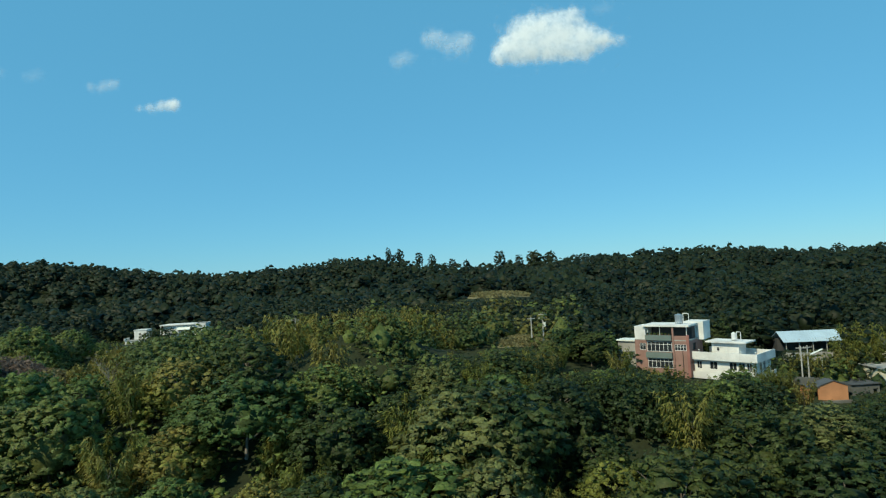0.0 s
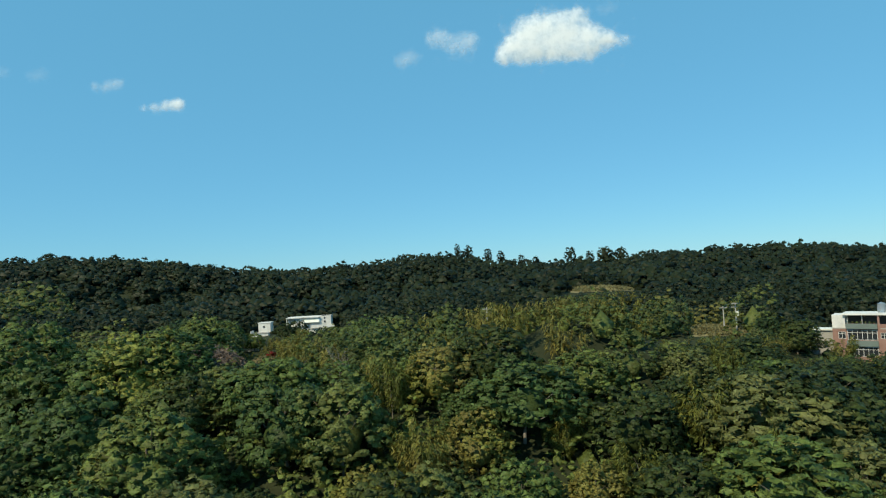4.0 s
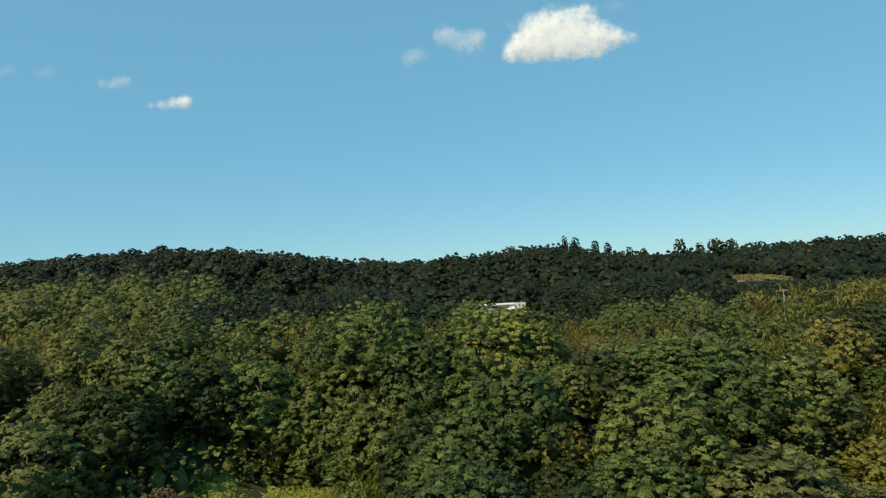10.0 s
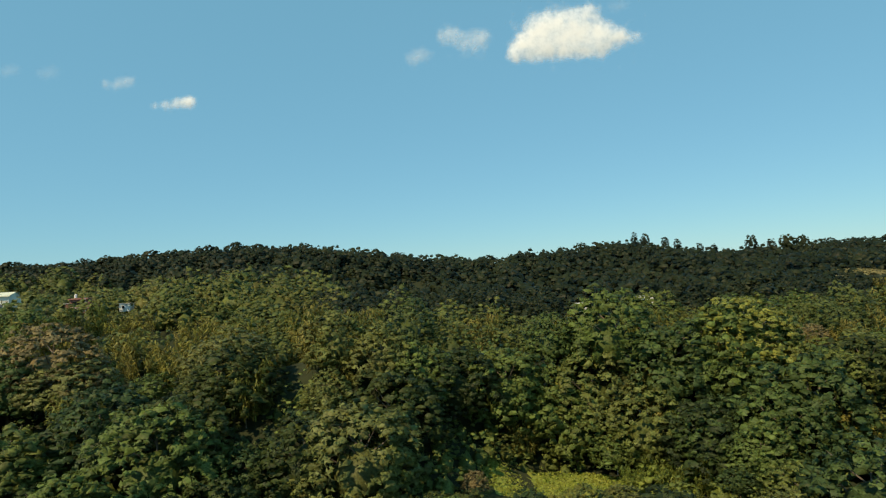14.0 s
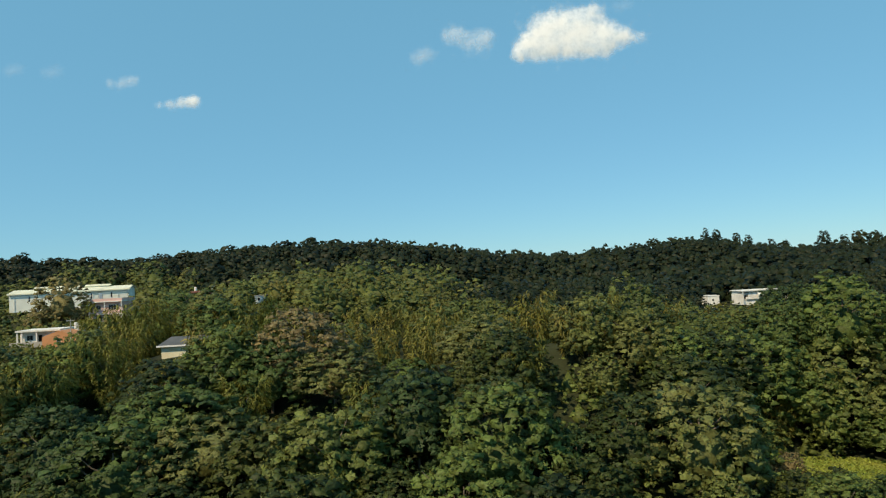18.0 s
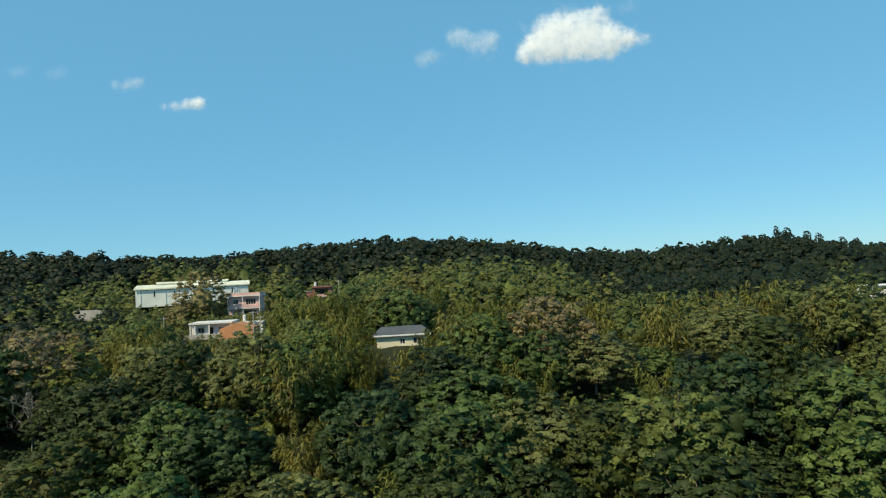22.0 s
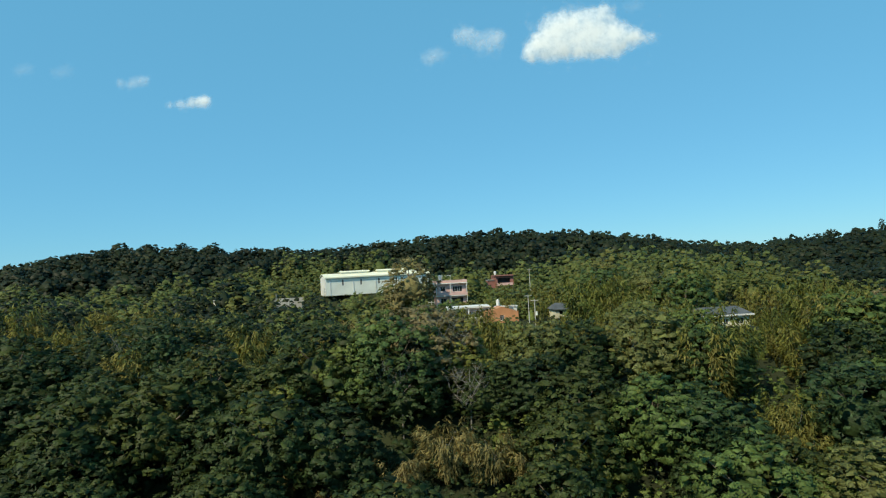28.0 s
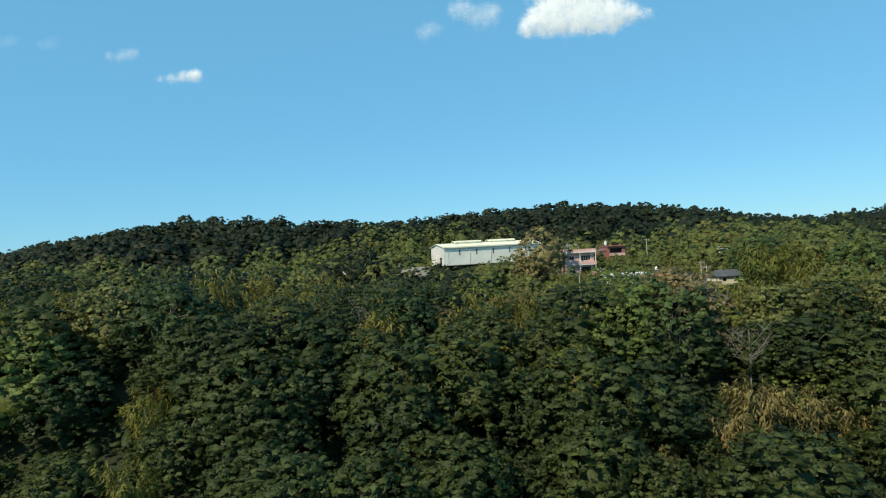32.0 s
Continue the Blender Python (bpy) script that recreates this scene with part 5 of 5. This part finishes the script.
# ---- open ground ----
def grass_patch(name, label, cx, cy, rx, ry, count, mat, size, base_mat, seed):
    """A tussocky clearing: a skin on the ground and tufts of blades."""
    rs = np.random.default_rng(seed)
    n = 26
    V = [(cx, cy, float(ground_z(cx, cy)) + 0.06)]
    F = []
    rings = 6
    for k in range(1, rings + 1):
        for i in range(n):
            a = 6.28319 * i / n
            wob = 1 + 0.12 * math.sin(3 * a + seed) + 0.08 * math.sin(7 * a)
            x, y = cx + rx * wob * k / rings * math.cos(a), cy + ry * wob * k / rings * math.sin(a)
            V.append((x, y, float(ground_z(x, y)) + 0.06 - 0.05 * (k == rings)))
    F += [(0, 1 + i, 1 + (i + 1) % n) for i in range(n)]
    for k in range(rings - 1):
        o = 1 + k * n
        F += [(o + i, o + n + i, o + n + (i + 1) % n, o + (i + 1) % n) for i in range(n)]
    sheet = new(name, mesh_from(name, V, F, base_mat, True))
    tagged(sheet, label, "grass", kind="structure")
    a, u = rs.uniform(0, 6.283, count), np.sqrt(rs.uniform(0, 1, count))
    x, y = cx + rx * u * np.cos(a), cy + ry * u * np.sin(a)
    p = np.stack([x, y, ground_z(x, y) + size * 0.35], -1)
    v, q = leaf_quads(rs, p, np.stack([rs.normal(0, 1, count), rs.normal(-0.6, 0.6, count), rs.normal(0.6, 0.3, count)], -1), size, 1.6)
    tagged(new(name + "_tufts", big_mesh(name + "_tufts", v, q, np.zeros((0, 3), int), None, mat)), "tufts of " + label, "grass", kind="stuff")


grass_patch("grass_clearing", "bright yellow-green grass clearing below the trees", -131.5, 93, 11.5, 8.6, 4500, BLADES, 0.32, GRASS, 1)
grass_patch("straw_bank", "dry straw-coloured grass bank near a pole", 17, 131, 7, 4, 1200, STRAW, 0.6, STRAW_GROUND, 2)
grass_patch("straw_field", "pale dry grass field on the far slope", 22, 246, 13, 9, 1200, STRAW, 0.9, STRAW_GROUND, 3)
grass_patch("scrub_field", "brown dry scrub field below the hill house", -91, 126, 8.5, 5.5, 1600, MAUVE, 0.75, STRAW_GROUND, 4)

# red shrub and leafless trees
s = tagged(new("red_shrub"), "small shrub with bright red leaves", "shrub")
s.matrix_basis = pose(-84.5, 152, float(ground_z(-84.5, 152)) + 0.6)
c = new("leaves", big_mesh("leaves", *crown(400, 1.3, 2.2, 0.2, 26, 14, 0.24, 0.3, fine=False), RED_LEAF))
c.parent = s
for i, (x, y, sc) in enumerate(((-297, 98, 1.32), (-293, 91, 1.1), (-303, 92, 1.1), (-352, 108, 0.8), (-226, 98, 0.8), (-60, 109, 0.7))):
    t = tagged(new("bare_tree"), "leafless pale-barked tree with spreading bare branches", "tree", "bare trees")
    V, F = limbs(500 + i, 10.5, 4.0, 12, 0.14, 9)
    k = new("trunk", mesh_from("trunk", V, F, PALE_BARK, True))
    k.parent = t
    t.matrix_basis = Matrix.Translation((x, y, float(ground_z(x, y)) + 0.5)) @ Matrix.Scale(sc, 4)


# tall trees that break the skyline
for i, (x, y, w, hh) in enumerate(((-31.5, 360, 1.8, 13.5), (-25, 361, 2.4, 13.5), (-13.5, 360, 2.3, 13.5), (-6, 361, 2.4, 13), (6, 358, 2.2, 11.5), (14, 358, 2.2, 11), (33, 352, 3.2, 15.5), (53, 350, 4.6, 13.5), (62, 350, 3.6, 12),
                               (44, 351, 2.6, 12), (-262, 344, 4.5, 11), (-471, 340, 5.0, 12.5), (-455, 338, 4.0, 11), (-420, 338, 4.5, 11.5), (-437, 339, 3.5, 11))):
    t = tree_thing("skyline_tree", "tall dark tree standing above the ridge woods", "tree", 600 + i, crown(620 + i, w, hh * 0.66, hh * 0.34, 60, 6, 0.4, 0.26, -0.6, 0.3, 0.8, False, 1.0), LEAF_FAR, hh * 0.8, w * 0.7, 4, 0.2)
    tagged(t, group="trees on the skyline")
    t.matrix_basis = pose(x, y, float(ground_z(x, y)) - 0.3)


# flat-topped trees in a broken row along the crest
r = random.Random(31)
x = -560.0
while x < 215:
    low_end = x < -285
    x += r.uniform(5, 13) if low_end else r.uniform(22, 60)
    w, hh = r.uniform(4.0, 7.0) if low_end else r.uniform(3.2, 5.6), r.uniform(7.8, 9.8) if low_end else r.uniform(8.0, 9.6)
    y = 333 + 22 * float(ramp01(-220, -40, x)) + r.uniform(-4, 6)
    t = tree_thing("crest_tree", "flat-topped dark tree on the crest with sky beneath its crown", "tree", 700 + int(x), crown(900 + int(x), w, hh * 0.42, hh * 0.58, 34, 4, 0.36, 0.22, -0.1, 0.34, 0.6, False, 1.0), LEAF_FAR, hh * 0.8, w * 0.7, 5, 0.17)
    tagged(t, group="trees along the crest")
    t.matrix_basis = pose(x, y, float(ground_z(x, y)) - 0.3)


# ---- clouds ----
def cloud_material():
    """White vapour whose thickness is stored in the mesh and frayed by noise."""
    m = bpy.data.materials.new("cloud_vapour")
    m.use_nodes = True
    t = m.node_tree
    t.nodes.remove(t.nodes["Principled BSDF"])
    co, n, dens = t.nodes.new("ShaderNodeTexCoord"), t.nodes.new("ShaderNodeTexNoise"), t.nodes.new("ShaderNodeAttribute")
    dens.attribute_name = "thickness"
    n.inputs["Scale"].default_value, n.inputs["Detail"].default_value, n.inputs["Roughness"].default_value = 0.013, 7.0, 0.62
    t.links.new(co.outputs["Object"], n.inputs["Vector"])
    fray, soft = t.nodes.new("ShaderNodeMath"), t.nodes.new("ShaderNodeMapRange")
    fray.operation = "MULTIPLY_ADD"
    fray.inputs[1].default_value = 1.35
    t.links.new(n.outputs["Fac"], fray.inputs[0])
    t.links.new(dens.outputs["Fac"], fray.inputs[2])
    soft.interpolation_type = "SMOOTHSTEP"
    soft.inputs["From Min"].default_value, soft.inputs["From Max"].default_value = 0.74, 1.85
    t.links.new(fray.outputs[0], soft.inputs["Value"])
    info, thick = t.nodes.new("ShaderNodeObjectInfo"), t.nodes.new("ShaderNodeMath")
    thick.operation = "MULTIPLY"
    t.links.new(soft.outputs[0], thick.inputs[0])
    t.links.new(info.outputs["Alpha"], thick.inputs[1])
    mix, clear, white = t.nodes.new("ShaderNodeMixShader"), t.nodes.new("ShaderNodeBsdfTransparent"), t.nodes.new("ShaderNodeBsdfDiffuse")
    white.inputs["Color"].default_value = (0.93, 0.93, 0.93, 1)
    t.links.new(thick.outputs[0], mix.inputs[0])
    t.links.new(clear.outputs[0], mix.inputs[1])
    t.links.new(white.outputs[0], mix.inputs[2])
    t.links.new(mix.outputs[0], t.nodes["Material Output"].inputs["Surface"])
    return m


VAPOUR = cloud_material()


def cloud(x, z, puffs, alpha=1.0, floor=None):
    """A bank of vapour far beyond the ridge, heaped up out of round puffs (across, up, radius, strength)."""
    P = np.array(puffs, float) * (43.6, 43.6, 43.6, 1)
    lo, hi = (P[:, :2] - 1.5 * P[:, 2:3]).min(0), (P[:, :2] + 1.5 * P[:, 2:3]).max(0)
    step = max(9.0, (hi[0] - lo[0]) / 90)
    U, W = np.meshgrid(np.arange(lo[0], hi[0], step), np.arange(lo[1], hi[1], step))
    bulge, gap = np.zeros(U.shape), np.ones(U.shape)
    for px, pz, pr, strength in P:
        q = np.clip(1 - ((U - px) ** 2 + (W - pz) ** 2) / (1.45 * pr) ** 2, 0, 1) ** 1.6
        gap = gap * (1 - strength * q)
        bulge = bulge + strength * q * q * pr
    thick = 1 - gap
    bulge = 160 * np.tanh(bulge / 160)
    if floor is not None:
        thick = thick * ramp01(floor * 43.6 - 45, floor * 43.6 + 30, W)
    rows, cols = U.shape
    V = np.stack([U, -0.16 * bulge, W], -1).reshape(-1, 3)
    a, b = np.meshgrid(np.arange(cols - 1), np.arange(rows - 1))
    k = (b * cols + a).ravel()
    ob = new("cloud", big_mesh("cloud", V, np.stack([k, k + 1, k + 1 + cols, k + cols], -1), np.zeros((0, 3), int), None, VAPOUR))
    ob.data.attributes.new("thickness", "FLOAT", "POINT").data.foreach_set("value", thick.ravel().astype(np.float32))
    ob.matrix_basis = pose(x, 4720, z)
    ob.color = (1, 1, 1, alpha)
    return tagged(ob, "soft white fair-weather cloud in blue sky", "cloud", "clouds", "structure")


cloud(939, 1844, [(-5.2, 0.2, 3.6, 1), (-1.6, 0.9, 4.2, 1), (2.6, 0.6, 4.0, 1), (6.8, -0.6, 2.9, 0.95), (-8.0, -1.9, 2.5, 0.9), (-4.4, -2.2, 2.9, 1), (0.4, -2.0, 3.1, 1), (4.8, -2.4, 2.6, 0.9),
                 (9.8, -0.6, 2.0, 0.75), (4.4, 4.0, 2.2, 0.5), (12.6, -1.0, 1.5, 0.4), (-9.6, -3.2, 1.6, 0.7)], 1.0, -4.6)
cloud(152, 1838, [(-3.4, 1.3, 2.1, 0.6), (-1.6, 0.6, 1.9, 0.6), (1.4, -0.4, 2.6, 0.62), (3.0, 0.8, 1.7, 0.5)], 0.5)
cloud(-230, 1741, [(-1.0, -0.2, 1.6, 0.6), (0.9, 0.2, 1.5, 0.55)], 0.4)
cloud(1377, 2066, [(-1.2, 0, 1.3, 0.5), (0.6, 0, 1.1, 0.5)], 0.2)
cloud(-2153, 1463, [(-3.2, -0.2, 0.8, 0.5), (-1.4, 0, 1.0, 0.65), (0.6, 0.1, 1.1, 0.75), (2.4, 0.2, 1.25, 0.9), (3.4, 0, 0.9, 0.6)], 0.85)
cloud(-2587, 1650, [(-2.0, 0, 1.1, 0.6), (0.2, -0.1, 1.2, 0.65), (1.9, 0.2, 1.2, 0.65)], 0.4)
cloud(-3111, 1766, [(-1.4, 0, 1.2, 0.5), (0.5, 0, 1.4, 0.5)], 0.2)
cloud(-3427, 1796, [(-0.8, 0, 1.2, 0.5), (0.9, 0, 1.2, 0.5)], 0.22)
